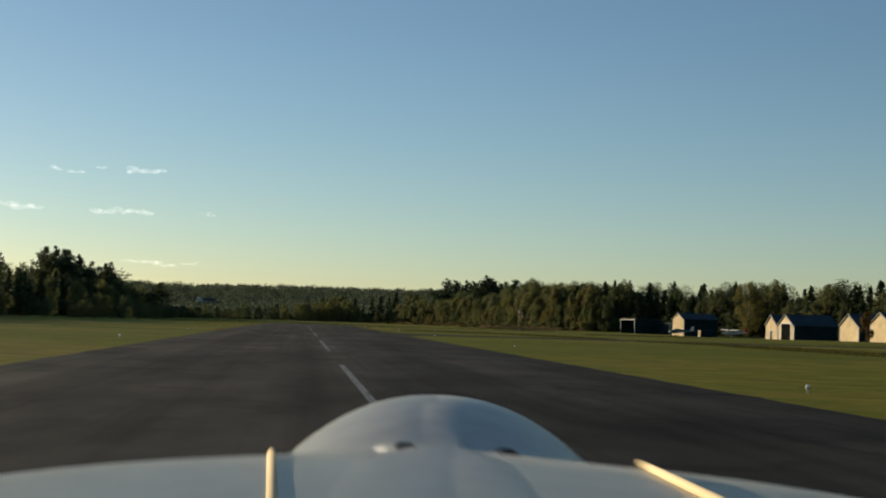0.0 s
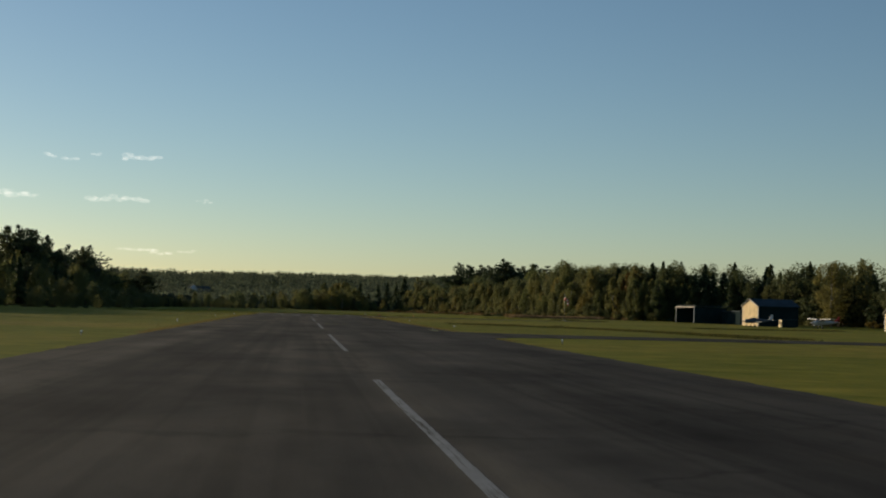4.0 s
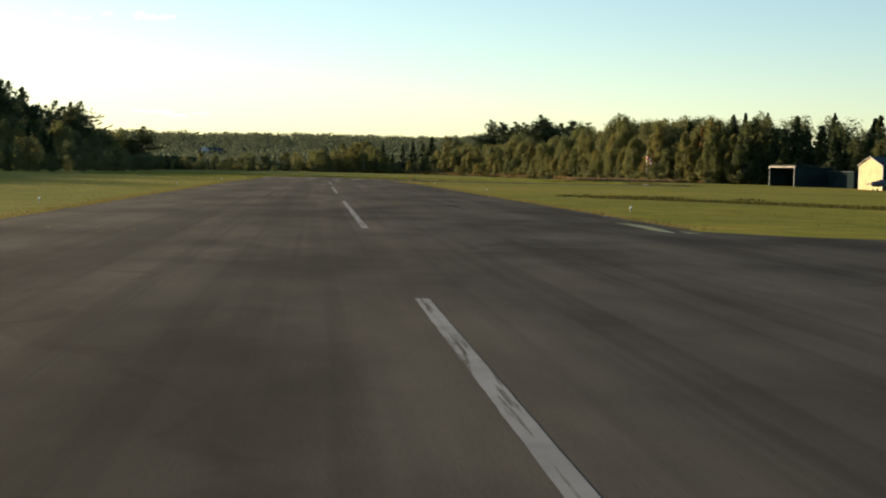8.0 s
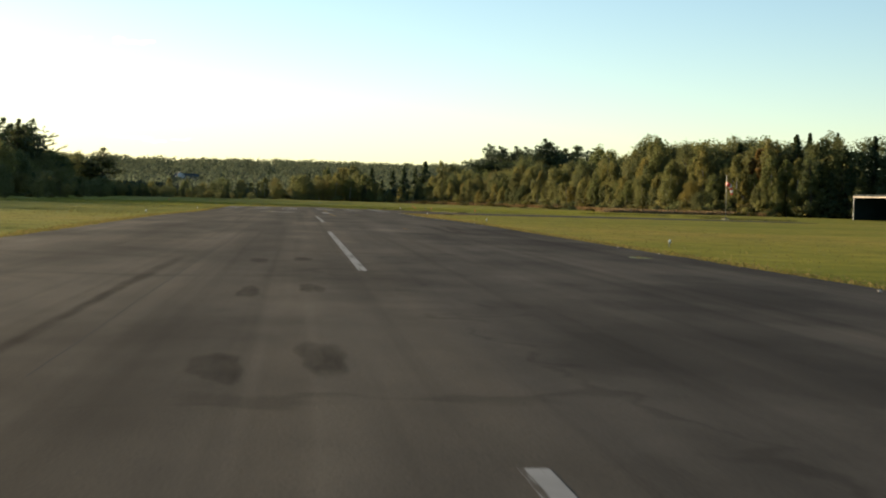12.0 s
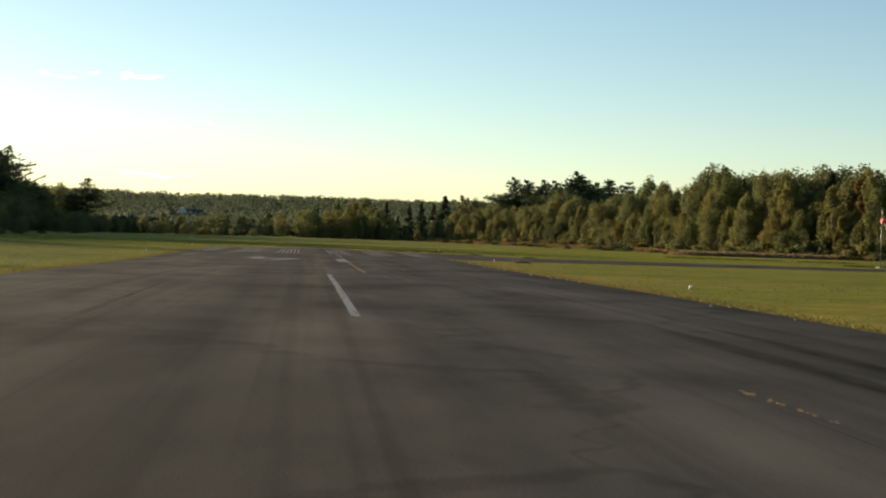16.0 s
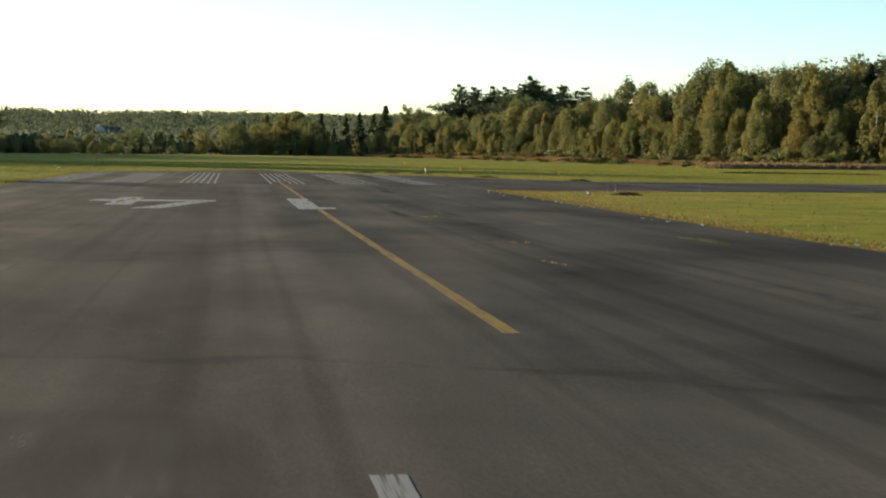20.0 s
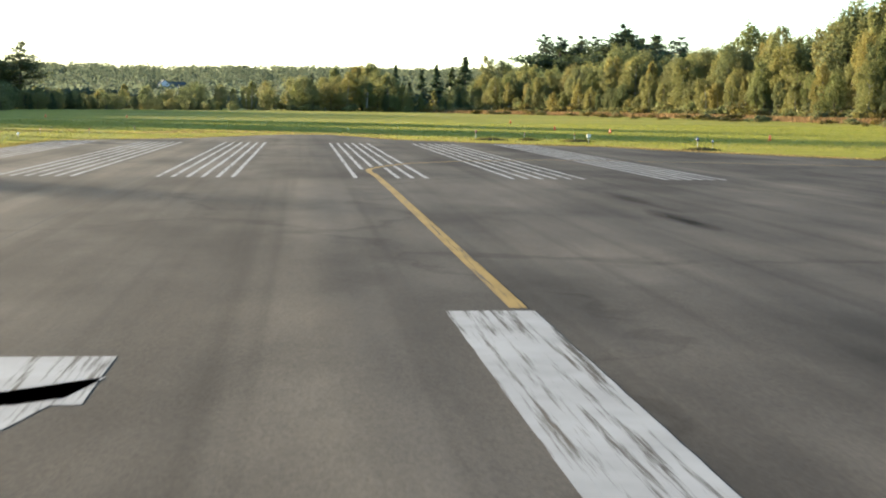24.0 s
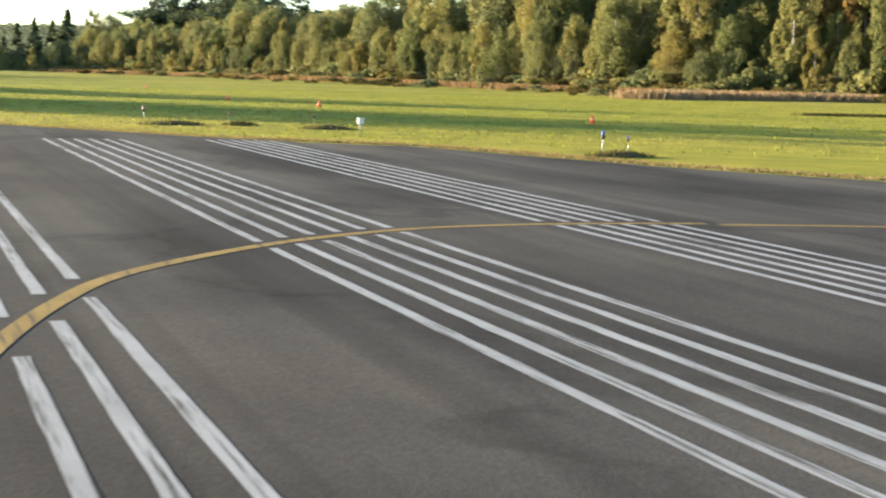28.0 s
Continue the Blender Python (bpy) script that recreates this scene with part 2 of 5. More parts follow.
def from_bm(name, bm, mat, smooth=False):
    me = bpy.data.meshes.new(name)
    bm.to_mesh(me)
    bm.free()
    me.materials.append(mat)
    if smooth:
        me.shade_smooth()
    return me


def part(name, me, parent=None, label="", m=None):
    ob = new(name, me)
    if parent is not None:
        ob.parent = parent
    if m is not None:
        ob.matrix_basis = m
    return tagged(ob, label)


def thing(name, m, label, category, group="", kind=""):
    ob = new(name)
    ob.empty_display_size = 0.2
    ob.matrix_basis = m
    return tagged(ob, label, category, group, kind)


def bm_box(bm, x0, x1, y0, y1, z0, z1, bevel=0.0):
    made = bmesh.ops.create_cube(bm, size=1.0, matrix=Matrix.Translation(((x0 + x1) / 2, (y0 + y1) / 2, (z0 + z1) / 2)) @ Matrix.Diagonal((x1 - x0, y1 - y0, z1 - z0, 1)))
    if bevel:
        edges = {e for v in made["verts"] for e in v.link_edges}
        bmesh.ops.bevel(bm, geom=list(edges), offset=bevel, segments=2, affect="EDGES")
    return bm


def box(x0, x1, y0, y1, z0, z1, bevel=0.0):
    return bm_box(bmesh.new(), x0, x1, y0, y1, z0, z1, bevel)


def lathe(profile, n=14, bm=None, m=None):
    """A turned body: (radius, height) from the bottom up."""
    bm = bm or bmesh.new()
    m = m or Matrix()
    rings = [[bm.verts.new(m @ Vector((r * math.cos(2 * math.pi * k / n), r * math.sin(2 * math.pi * k / n), z))) for k in range(n)] for r, z in profile]
    for a, b in zip(rings, rings[1:]):
        for k in range(n):
            bm.faces.new((a[k], a[(k + 1) % n], b[(k + 1) % n], b[k]))
    bm.faces.new(rings[0][::-1])
    bm.faces.new(rings[-1])
    return bm


def tube(points, radii, n=6, bm=None):
    """A tapered limb along points."""
    bm = bm or bmesh.new()
    rings = []
    for k, p in enumerate(points):
        p = Vector(p)
        d = (Vector(points[min(k + 1, len(points) - 1)]) - Vector(points[max(k - 1, 0)])).normalized()
        q = d.to_track_quat("Z", "Y")
        rings.append([bm.verts.new(p + q @ Vector((radii[k] * math.cos(2 * math.pi * a / n), radii[k] * math.sin(2 * math.pi * a / n), 0))) for a in range(n)])
    for a, b in zip(rings, rings[1:]):
        for k in range(n):
            bm.faces.new((a[k], a[(k + 1) % n], b[(k + 1) % n], b[k]))
    bm.faces.new(rings[0][::-1])
    bm.faces.new(rings[-1])
    return bm


def smooth_step(a, b, v):
    u = min(1.0, max(0.0, (v - a) / (b - a)))
    return u * u * (3 - 2 * u)


def level(y):
    """The runway's gentle fall towards its end."""
    return 0.3 * (1 - smooth_step(-95, -25, y))


# ---- ground ----
def terrain(x, y):
    """Height of the open ground: level round the runway, rolling hills far off."""
    z = level(y)
    r = math.hypot(x, y - 100)
    away = smooth_step(30, 120, abs(x))
    z += away * 0.5 * noise.noise(Vector((x * 0.012, y * 0.012, 0.3)))
    far = smooth_step(600, 1500, r)
    z += far * (32 + 18 * noise.noise(Vector((x * 0.0013, y * 0.0013, 1.7))) + 6 * noise.noise(Vector((x * 0.005, y * 0.005, 4.1))))
    return z


def axis(near, step, far, grow):
    out, v, s = [], 0.0, step
    while v < far:
        out.append(v)
        v += s
        if v > near:
            s *= grow
    out.append(far)
    return out


half = axis(120, 6, 4600, 1.25)
xs = [-v for v in half[:0:-1]] + half
ys = [v - 150 for v in ([-v for v in axis(330, 8, 4300, 1.25)[:0:-1]] + axis(330, 8, 4700, 1.18))]
gv = [(x, y, terrain(x, y)) for y in ys for x in xs]
nx = len(xs)
gf = [(j * nx + i, j * nx + i + 1, (j + 1) * nx + i + 1, (j + 1) * nx + i) for j in range(len(ys) - 1) for i in range(nx - 1)]
tagged(new("ground", mesh_of("ground", gv, gf, GRASS, True)), "mown green and yellowing airfield grass reaching wooded hills", "ground", kind="structure")


# ---- runway and taxiways ----
def edge_x(y, side):
    wob = 0.16 * noise.noise(Vector((side * 7.0, y * 0.5, 2.0))) + 0.1 * noise.noise(Vector((side * 3.0, y * 1.7, 5.0)))
    if side < 0:
        w = 9.4 + 0.8 * smooth_step(-120, 0, y)
        w = np.interp(y, [29.0, 31, 36, 45, 47], [w, 9.6, 5.2, 1.6, 0.8])
        return -w + wob
    w = 8.9 + 1.1 * smooth_step(-110, -20, y)
    w = np.interp(y, [29.0, 31, 37, 46, 47], [w, 8.2, 4.2, 1.8, 1.2])
    return w + wob


def strip(name, rows, lift, mat, label, category, cross=6):
    """A paved strip from rows of (x0, y0, x1, y1): a slab a little proud of the grass, with its sides turned down."""
    v, f = [], []
    n = cross + 3
    for x0, y0, x1, y1 in rows:
        for k in range(-1, cross + 2):
            u = min(1, max(0, k / cross))
            x, y = x0 + (x1 - x0) * u, y0 + (y1 - y0) * u
            z = terrain(x, y) + lift
            v.append((x, y, z - 0.25 if k in (-1, cross + 1) else z))
    for j in range(len(rows) - 1):
        for k in range(n - 1):
            f.append((j * n + k, j * n + k + 1, (j + 1) * n + k + 1, (j + 1) * n + k))
    ob = new(name, mesh_of(name, v, f, mat, False))
    return tagged(ob, label, category, kind="structure")


RUN_LIFT = 0.035
strip("runway", [(edge_x(y, -1), y, edge_x(y, 1), y) for y in np.arange(-900, 47.1, 1.0)], RUN_LIFT, ASPHALT,
      "worn dark grey asphalt runway with patched lanes", "runway")


def poly_at(points, u):
    """A point along an open line, u from 0 to 1 by its corners."""
    s = u * (len(points) - 1)
    k = min(int(s), len(points) - 2)
    a, b = points[k], points[k + 1]
    return a[0] + (b[0] - a[0]) * (s - k), a[1] + (b[1] - a[1]) * (s - k)


def taxiway(name, near, far, steps, label):
    rows = []
    for k in range(steps + 1):
        a, b = poly_at(near, k / steps), poly_at(far, k / steps)
        wa, wb = (0.25 * noise.noise(Vector((p[0] * 0.6, p[1] * 0.6, 8.0))) for p in (a, b))
        rows.append((a[0], a[1] + wa, b[0], b[1] + wb))
    rows = [(x1, y1, x0, y0) for x0, y0, x1, y1 in rows]
    strip(name, rows, 0.02, ASPHALT, label, "taxiway", 4)


taxiway("taxiway_1", [(8.0, -8.4), (10.2, -7.3), (13, -8.2), (18, -6.9), (60, -2)],
        [(7.0, 31.0), (12.2, 27.5), (14.6, 21.2), (19.0, 13.4), (60, 9.5)], 60,
        "worn asphalt taxiway leaving the runway end")
taxiway("taxiway_2", [(7.5, -216), (11, -209), (16, -207), (40, -207), (100, -207)],
        [(7.5, -190), (11, -194), (16, -196), (40, -196), (100, -196)], 50,
        "narrow asphalt taxiway crossing the grass")


# ---- painted markings ----
def on_runway(x, y):
    return terrain(x, y) + (RUN_LIFT if x < edge_x(y, 1) else 0.02) + 0.0025


def painted(quads):
    """Verts and faces of painted quads, cut along their length to lie on the surface."""
    v, f = [], []
    for a, b, c, d in quads:
        n = max(1, int(max(math.dist(a, d), math.dist(b, c)) / 0.3))
        for k in range(n + 1):
            u = k / n
            for p, q in ((a, d), (b, c)):
                x, y = p[0] + (q[0] - p[0]) * u, p[1] + (q[1] - p[1]) * u
                x += 0.009 * noise.noise(Vector((p[0] * 5.1, y * 2.7, 11.0))) + 0.006 * noise.noise(Vector((p[0] * 9.0, y * 11.0, 3.0)))
                y += 0.02 * noise.noise(Vector((x * 14.0, p[1], 6.0))) if k in (0, n) else 0.0
                v.append((x, y, on_runway(x, y)))
        s = len(v) - 2 * (n + 1)
        f += [(s + 2 * k, s + 2 * k + 1, s + 2 * k + 3, s + 2 * k + 2) for k in range(n)]
    return v, f


def mark(name, quads, mat, label, group=""):
    v, f = painted(quads)
    return tagged(new(name, mesh_of(name, v, f, mat)), label, "road marking", group, "structure")


def bar(x0, x1, y0, y1):
    return [((x0, y0), (x1, y0), (x1, y1), (x0, y1))]


for k in range(14):
    y = -63.5 - 50.0 * k
    mark("centre_line_stripe", bar((0.03 if k == 0 else -0.095) - 0.085, (0.03 if k == 0 else -0.095) + 0.085, y - 30, y), WHITE_LINE, "worn white centre line stripe on the asphalt", "centre line stripes")

TAR = plain("tar", (0.012, 0.011, 0.010), 0.8, 0, 8, 0.3, 0.1)

# the yellow lead-off line: along the runway, then round to the right on to the taxiway
YELLOW = [(1.60, -58.2), (1.65, -45), (1.68, -30), (1.7, -15), (1.68, 0), (1.62, 2.6), (1.66, 4.2), (1.95, 5.6), (2.5, 7.3), (3.2, 8.7), (4.7, 10.3),
          (6.3, 11.3), (7.8, 11.6), (9.4, 11.5), (12.0, 10.9), (16, 9.0), (24, 4.0), (40, 1.0), (58, 2.0)]


def curve_through(points, step=0.25):
    """A smooth line through points (Catmull-Rom), in even steps."""
    out = []
    for k in range(len(points) - 1):
        p0, p1, p2, p3 = (Vector(points[min(max(k + j, 0), len(points) - 1)]) for j in (-1, 0, 1, 2))
        n = max(2, int((p2 - p1).length / step))
        for j in range(n):
            t = j / n
            out.append(0.5 * (2 * p1 + (p2 - p0) * t + (2 * p0 - 5 * p1 + 4 * p2 - p3) * t * t + (3 * p1 - p0 - 3 * p2 + p3) * t ** 3))
    return out + [Vector(points[-1])]


lead = curve_through(YELLOW)


def ribbon(line, width, lift, mat, name, label):
    v, f = [], []
    for k, p in enumerate(line):
        d = (line[min(k + 1, len(line) - 1)] - line[max(k - 1, 0)]).normalized()
        side = Vector((d.y, -d.x)) * width / 2
        for q in (p - side, p + side):
            v.append((q.x, q.y, on_runway(q.x, q.y) + lift))
    f = [(2 * k, 2 * k + 1, 2 * k + 3, 2 * k + 2) for k in range(len(line) - 1)]
    return tagged(new(name, mesh_of(name, v, f, mat)), label, "road marking", kind="structure")


ribbon([p for p in lead if p.y < -29.95 and p.x < 1.7], 0.145, 0.0, YELLOW_LINE, "lead_off_line", "worn yellow line before the runway number")
ribbon([p for k, p in enumerate(lead) if p.y > -20.9], 0.145, 0.0008, YELLOW_LINE, "lead_off_line", "worn yellow lead-off line curving on to the taxiway")

# the paving joint under the yellow line has opened into a crack along its middle
chance = np.random.default_rng(3)
for a, b in ((-57.6, -50.2), (-48.8, -41.5), (-39.9, -32.0), (-19.6, -8.6)):
    y = a
    while y < b - 0.5:
        end = min(b, y + chance.uniform(0.5, 1.9))
        off = chance.normal(0, 0.02)
        line = [p + Vector((off + 0.02 * noise.noise(Vector((0, p.y * 2.1, 7.0))), 0)) for p in lead if y < p.y < end and p.x < 1.75]
        if len(line) > 2:
            tagged(ribbon(line, 0.0055, 0.0016, TAR, "paint_crack", "thin dark crack running along the yellow line"), "", "", "paint cracks")
        y = end + chance.uniform(0.1, 0.9)

BARS = [(-10.0, -8.35), (-6.55, -4.85), (-3.15, -1.42), (1.12, 2.8), (4.58, 6.3), (8.05, 9.5)]
near_lead = [p for p in lead if -2 < p.y < 13]
for n, (x0, x1) in enumerate(BARS):
    base = tagged(new("threshold_bar"), "striped white threshold bar of six thin lines", "road marking", "threshold bars", "structure")
    for k in range(6):
        x = x0 + 0.06 + (x1 - x0 - 0.12) * k / 5
        free, start = [], None
        for j in range(0, 297):
            y = j * 0.1
            clear = min((p - Vector((x, y))).length for p in near_lead) > 0.2 if y < 13 else True
            if clear and start is None:
                start = y
            if start is not None and (not clear or j == 296):
                if y - start > 1.3:
                    free.append((start, y))
                start = None
        quads = [q for a, b in free for q in bar(x - 0.048, x + 0.048, a, b)]
        v, f = painted(quads)
        part("line", mesh_of("line", v, f, FADED_LINE if n in (0, 5) else WHITE_LINE), base)

# the runway's number 14, read from the far end
ONE = [((1.14, -29.9), (1.76, -29.9), (1.80, -20.9), (1.10, -20.9)), ((1.76, -29.9), (2.2, -29.5), (2.2, -28.6), (1.77, -28.3))]
FOUR = [((-4.25, -29.0 + 1.6), (-3.5, -27.4), (-3.5, -20.7), (-4.25, -20.7)),
        ((-4.95, -24.4), (-4.25, -24.4), (-4.25, -22.9), (-4.95, -22.9)),
        ((-3.5, -24.4), (-1.15, -24.4), (-1.15, -22.9), (-3.5, -22.9)),
        ((-3.35, -29.9), (-2.6, -29.9), (-1.12, -23.6), (-2.05, -24.4))]
numeral = tagged(new("runway_number"), "white painted runway number 14 with scuffed edges", "road marking", kind="structure")
for quads in (ONE, FOUR):
    v, f = painted(quads)
    part("digit", mesh_of("digit", v, f, WHITE_LINE), numeral)


# repairs and stains in the asphalt


def stain(name, color, strength):
    """A stain in the asphalt that thins out towards its rim and lets the surface show through."""
    m = plain(name, color, 0.95, 0, 4, 0.35, 0.02)
    n, l = m.node_tree.nodes, m.node_tree.links
    rim = n.new("ShaderNodeAttribute")
    rim.attribute_name = "cover"
    worn = noise_tex(n, l, stretched(n, l, coords(n), 3.0, 0.5, 1), 1.0, 5, 0.65)
    r = ramp(n, [(0.3, (0.25, 0.25, 0.25)), (0.62, (1, 1, 1))])
    l.new(worn.outputs[0], r.inputs[0])
    thick = n.new("ShaderNodeMath")
    thick.operation = "MULTIPLY"
    l.new(rim.outputs["Fac"], thick.inputs[0])
    l.new(r.outputs[0], thick.inputs[1])
    share = n.new("ShaderNodeMath")
    share.operation = "MULTIPLY"
    l.new(thick.outputs[0], share.inputs[0])
    share.inputs[1].default_value = strength
    l.new(share.outputs[0], n["Principled BSDF"].inputs["Alpha"])
    return m


def covered(me, values):
    """Stores how thickly a stain lies at each of its corners."""
    me.attributes.new("cover", "FLOAT", "POINT").data.foreach_set("value", np.array(values, dtype=np.float32))
    return me


PATCH_PALE = stain("pale_patched_asphalt", (0.125, 0.110, 0.090), 0.8)
PATCH_DARK = stain("oil_dark_asphalt", (0.028, 0.026, 0.023), 0.5)
SKID = stain("rubbered_asphalt", (0.026, 0.024, 0.022), 0.5)


def outline(x, y, w, h, seed, ragged, lift, rings):
    """Rings of an uneven oval lying on the asphalt, from its middle to its rim."""
    r = np.random.default_rng(seed)
    n, ph = 40, r.uniform(0, 6.28, 3)
    v = [(x, y, on_runway(x, y) - 0.0018 + lift)]
    for ring in rings:
        for k in range(n):
            a = 2 * math.pi * k / n
            c, q = math.cos(a), math.sin(a)
            f = ring * (abs(c) ** 3 + abs(q) ** 3) ** (-1 / 3) * (1 - ragged * (0.5 + 0.22 * math.sin(2 * a + ph[0]) + 0.16 * math.sin(3 * a + ph[1]) + 0.1 * math.sin(7 * a + ph[2])))
            px, py = x + w / 2 * c * f, y + h / 2 * q * f
            v.append((px, py, on_runway(px, py) - 0.0018 + lift))
    f = [(0, 1 + k, 1 + (k + 1) % n) for k in range(n)]
    for ring in range(len(rings) - 1):
        a, b = 1 + ring * n, 1 + (ring + 1) * n
        f += [(a + k, b + k, b + (k + 1) % n, a + (k + 1) % n) for k in range(n)]
    return v, f, n


def blot(name, x, y, w, h, mat, label, seed, ragged=0.25, lift=0.0):
    """A flat stain or patch with an uneven outline, lying on the asphalt."""
    v, f, n = outline(x, y, w, h, seed, ragged, lift, (0.6, 0.82, 1.0))
    me = covered(mesh_of(name, v, f, mat), [1.0] + [1.0] * n + [0.7] * n + [0.0] * n)
    return tagged(new(name, me), label, "road patch", kind="structure")


def streak(name, x, y, w, length, seed):
    """A rubber mark that swells and thins out along its way and towards its sides."""
    r = np.random.default_rng(seed)
    n = max(8, int(length / 0.5))
    drift = np.cumsum(r.normal(0, 0.012, n + 1))
    v, c = [], []
    for k in range(n + 1):
        u = k / n
        half = w * math.sin(math.pi * min(0.98, max(0.02, u))) ** 0.5 * (0.75 + 0.25 * math.sin(7 * u + seed)) + 0.004
        py = y + (u - 0.5) * length
        for q, cover in ((-1, 0), (-0.35, 1), (0.35, 1), (1, 0)):
            px = x + drift[k] + q * half
            v.append((px, py, on_runway(px, py) - 0.0012))
            c.append(cover * math.sin(math.pi * u) ** 0.6 if 0 < u < 1 else 0.0)
    f = [(4 * k + j, 4 * k + j + 1, 4 * k + j + 5, 4 * k + j + 4) for k in range(n) for j in range(3)]
    return tagged(new(name, covered(mesh_of(name, v, f, SKID), c)), "long dark tyre mark on the asphalt", "tyre mark", "tyre marks", "structure")


blot("asphalt_patch", -1.75, -63.7, 2.8, 4.4, PATCH_PALE, "paler rectangular repair in the asphalt", 1, 0.1)
for k, (x, y, w, h) in enumerate(((-1.95, -159.2, 0.6, 2.8), (-1.1, -158.4, 0.65, 3.4), (-2.0, -150.0, 0.5, 3.0), (-1.1, -149.0, 0.5, 3.0), (-2.1, -140.0, 0.5, 3.4), (-1.2, -139.0, 0.5, 3.0))):
    blot("oil_stain", x, y, w, h, PATCH_DARK, "dark oily stain on the asphalt", 10 + k, 0.5)
for k, (x, y, w, h) in enumerate(((5.15, -103.5, 0.6, 19), (6.05, -101, 0.5, 15), (5.6, -107, 0.35, 9), (5.1, -160, 0.3, 10), (5.6, -161, 0.25, 7), (-4.5, -88, 0.25, 20), (-3.8, -150, 0.3, 24), (5.8, -7.5, 0.45, 6), (5.35, -11.2, 0.45, 4), (5.4, -12.2, 0.35, 3),
                                  (4.9, -32.5, 0.35, 5), (3.55, -32.4, 0.45, 5), (4.4, -170.5, 0.5, 12))):
    streak("skid_mark", x, y, w * 0.7, h, 40 + k)


def seam(y, x0, x1, seed):
    r = np.random.default_rng(seed)
    xs = np.arange(x0, x1, 0.4)
    off = np.cumsum(r.normal(0, 0.035, len(xs)))
    v, f = [], []
    for x, o in zip(xs, off - np.linspace(0, off[-1], len(xs))):
        w = 0.055 * r.uniform(0.4, 1.6)
        v += [(x, y + o - w, on_runway(x, y) - 0.001), (x, y + o + w, on_runway(x, y) - 0.001)]
    f = [(2 * k, 2 * k + 2, 2 * k + 3, 2 * k + 1) for k in range(len(xs) - 1)]
    tagged(new("tar_seam", mesh_of("tar_seam", v, f, TAR)), "thin tar-filled seam across the asphalt", "road seam", kind="structure")


# the paving joints along the runway
for x, y0, y1 in ((-3.35, -262, -168), (-3.3, -160, -66), (3.3, -140, -62), (-3.4, -60, 2)):
    line = [Vector((x + 0.05 * noise.noise(Vector((x, y * 0.12, 1.0))) + 0.015 * noise.noise(Vector((x, y * 1.3, 5.0))), y)) for y in np.arange(y0, y1, 0.6)]
    tagged(ribbon(line, 0.014, -0.0014, TAR, "paving_joint", "thin dark joint between two lanes of asphalt"), "", "road seam", "paving joints")
for k, (y, x0, x1) in enumerate(((-164.6, -9.0, 3.4), (-196.4, -9.0, 8.6), (-228, -9, 8.6), (-262, -9, 8.6))):
    seam(y, x0, x1, 70 + k)

m_water, _n, _l, _b = material("standing_water", 0.06)
_b.inputs["Base Color"].default_value = (0.03, 0.03, 0.028, 1)
_b.inputs["IOR"].default_value = 1.33
for k, (x, y, w, h) in enumerate(((7.95, -189.4, 0.75, 8.0), (8.4, -192.8, 0.55, 1.5), (7.5, -133.6, 0.7, 2.0), (7.85, -44.2, 0.5, 3.4))):
    v, f, _ = outline(x, y, w, h, 90 + k, 0.55, 0.001, (0.6, 1.0))
    tagged(new("puddle", mesh_of("puddle", v, f, m_water)), "shallow puddle at the asphalt edge mirroring the sky", "puddle", "puddles", "structure")


# ---- trees ----
rng = np.random.default_rng(7)


def leaf_quads(centres, normals, size, seed):
    """Small bent leaf clumps, two triangles each, facing roughly along their normals."""
    r = np.random.default_rng(seed)
    n = len(centres)
    nrm = normals + r.normal(0, 0.55, (n, 3))
    nrm /= np.linalg.norm(nrm, axis=1)[:, None] + 1e-9
    ref = r.normal(0, 1, (n, 3))
    a = np.cross(nrm, ref)
    a /= np.linalg.norm(a, axis=1)[:, None] + 1e-9
    b = np.cross(nrm, a)
    s = (size * r.uniform(0.55, 1.35, n))[:, None]
    q = np.stack([centres - a * s, centres - b * s * 0.7 + nrm * s * 0.25, centres + a * s, centres + b * s * 0.7 - nrm * s * 0.2], 1)
    return q.reshape(-1, 3)


def quads_mesh(name, verts, mat):
    n = len(verts) // 4
    me = bpy.data.meshes.new(name)
    me.vertices.add(4 * n)
    me.vertices.foreach_set("co", verts.astype(np.float32).ravel())
    me.loops.add(4 * n)
    me.loops.foreach_set("vertex_index", np.arange(4 * n, dtype=np.int32))
    me.polygons.add(n)
    me.polygons.foreach_set("loop_start", np.arange(0, 4 * n, 4, dtype=np.int32))
    me.materials.append(mat)
    me.update(calc_edges=True)
    return me


def ball(r, n):
    p = r.normal(0, 1, (n, 3))
    return p / np.linalg.norm(p, axis=1)[:, None]


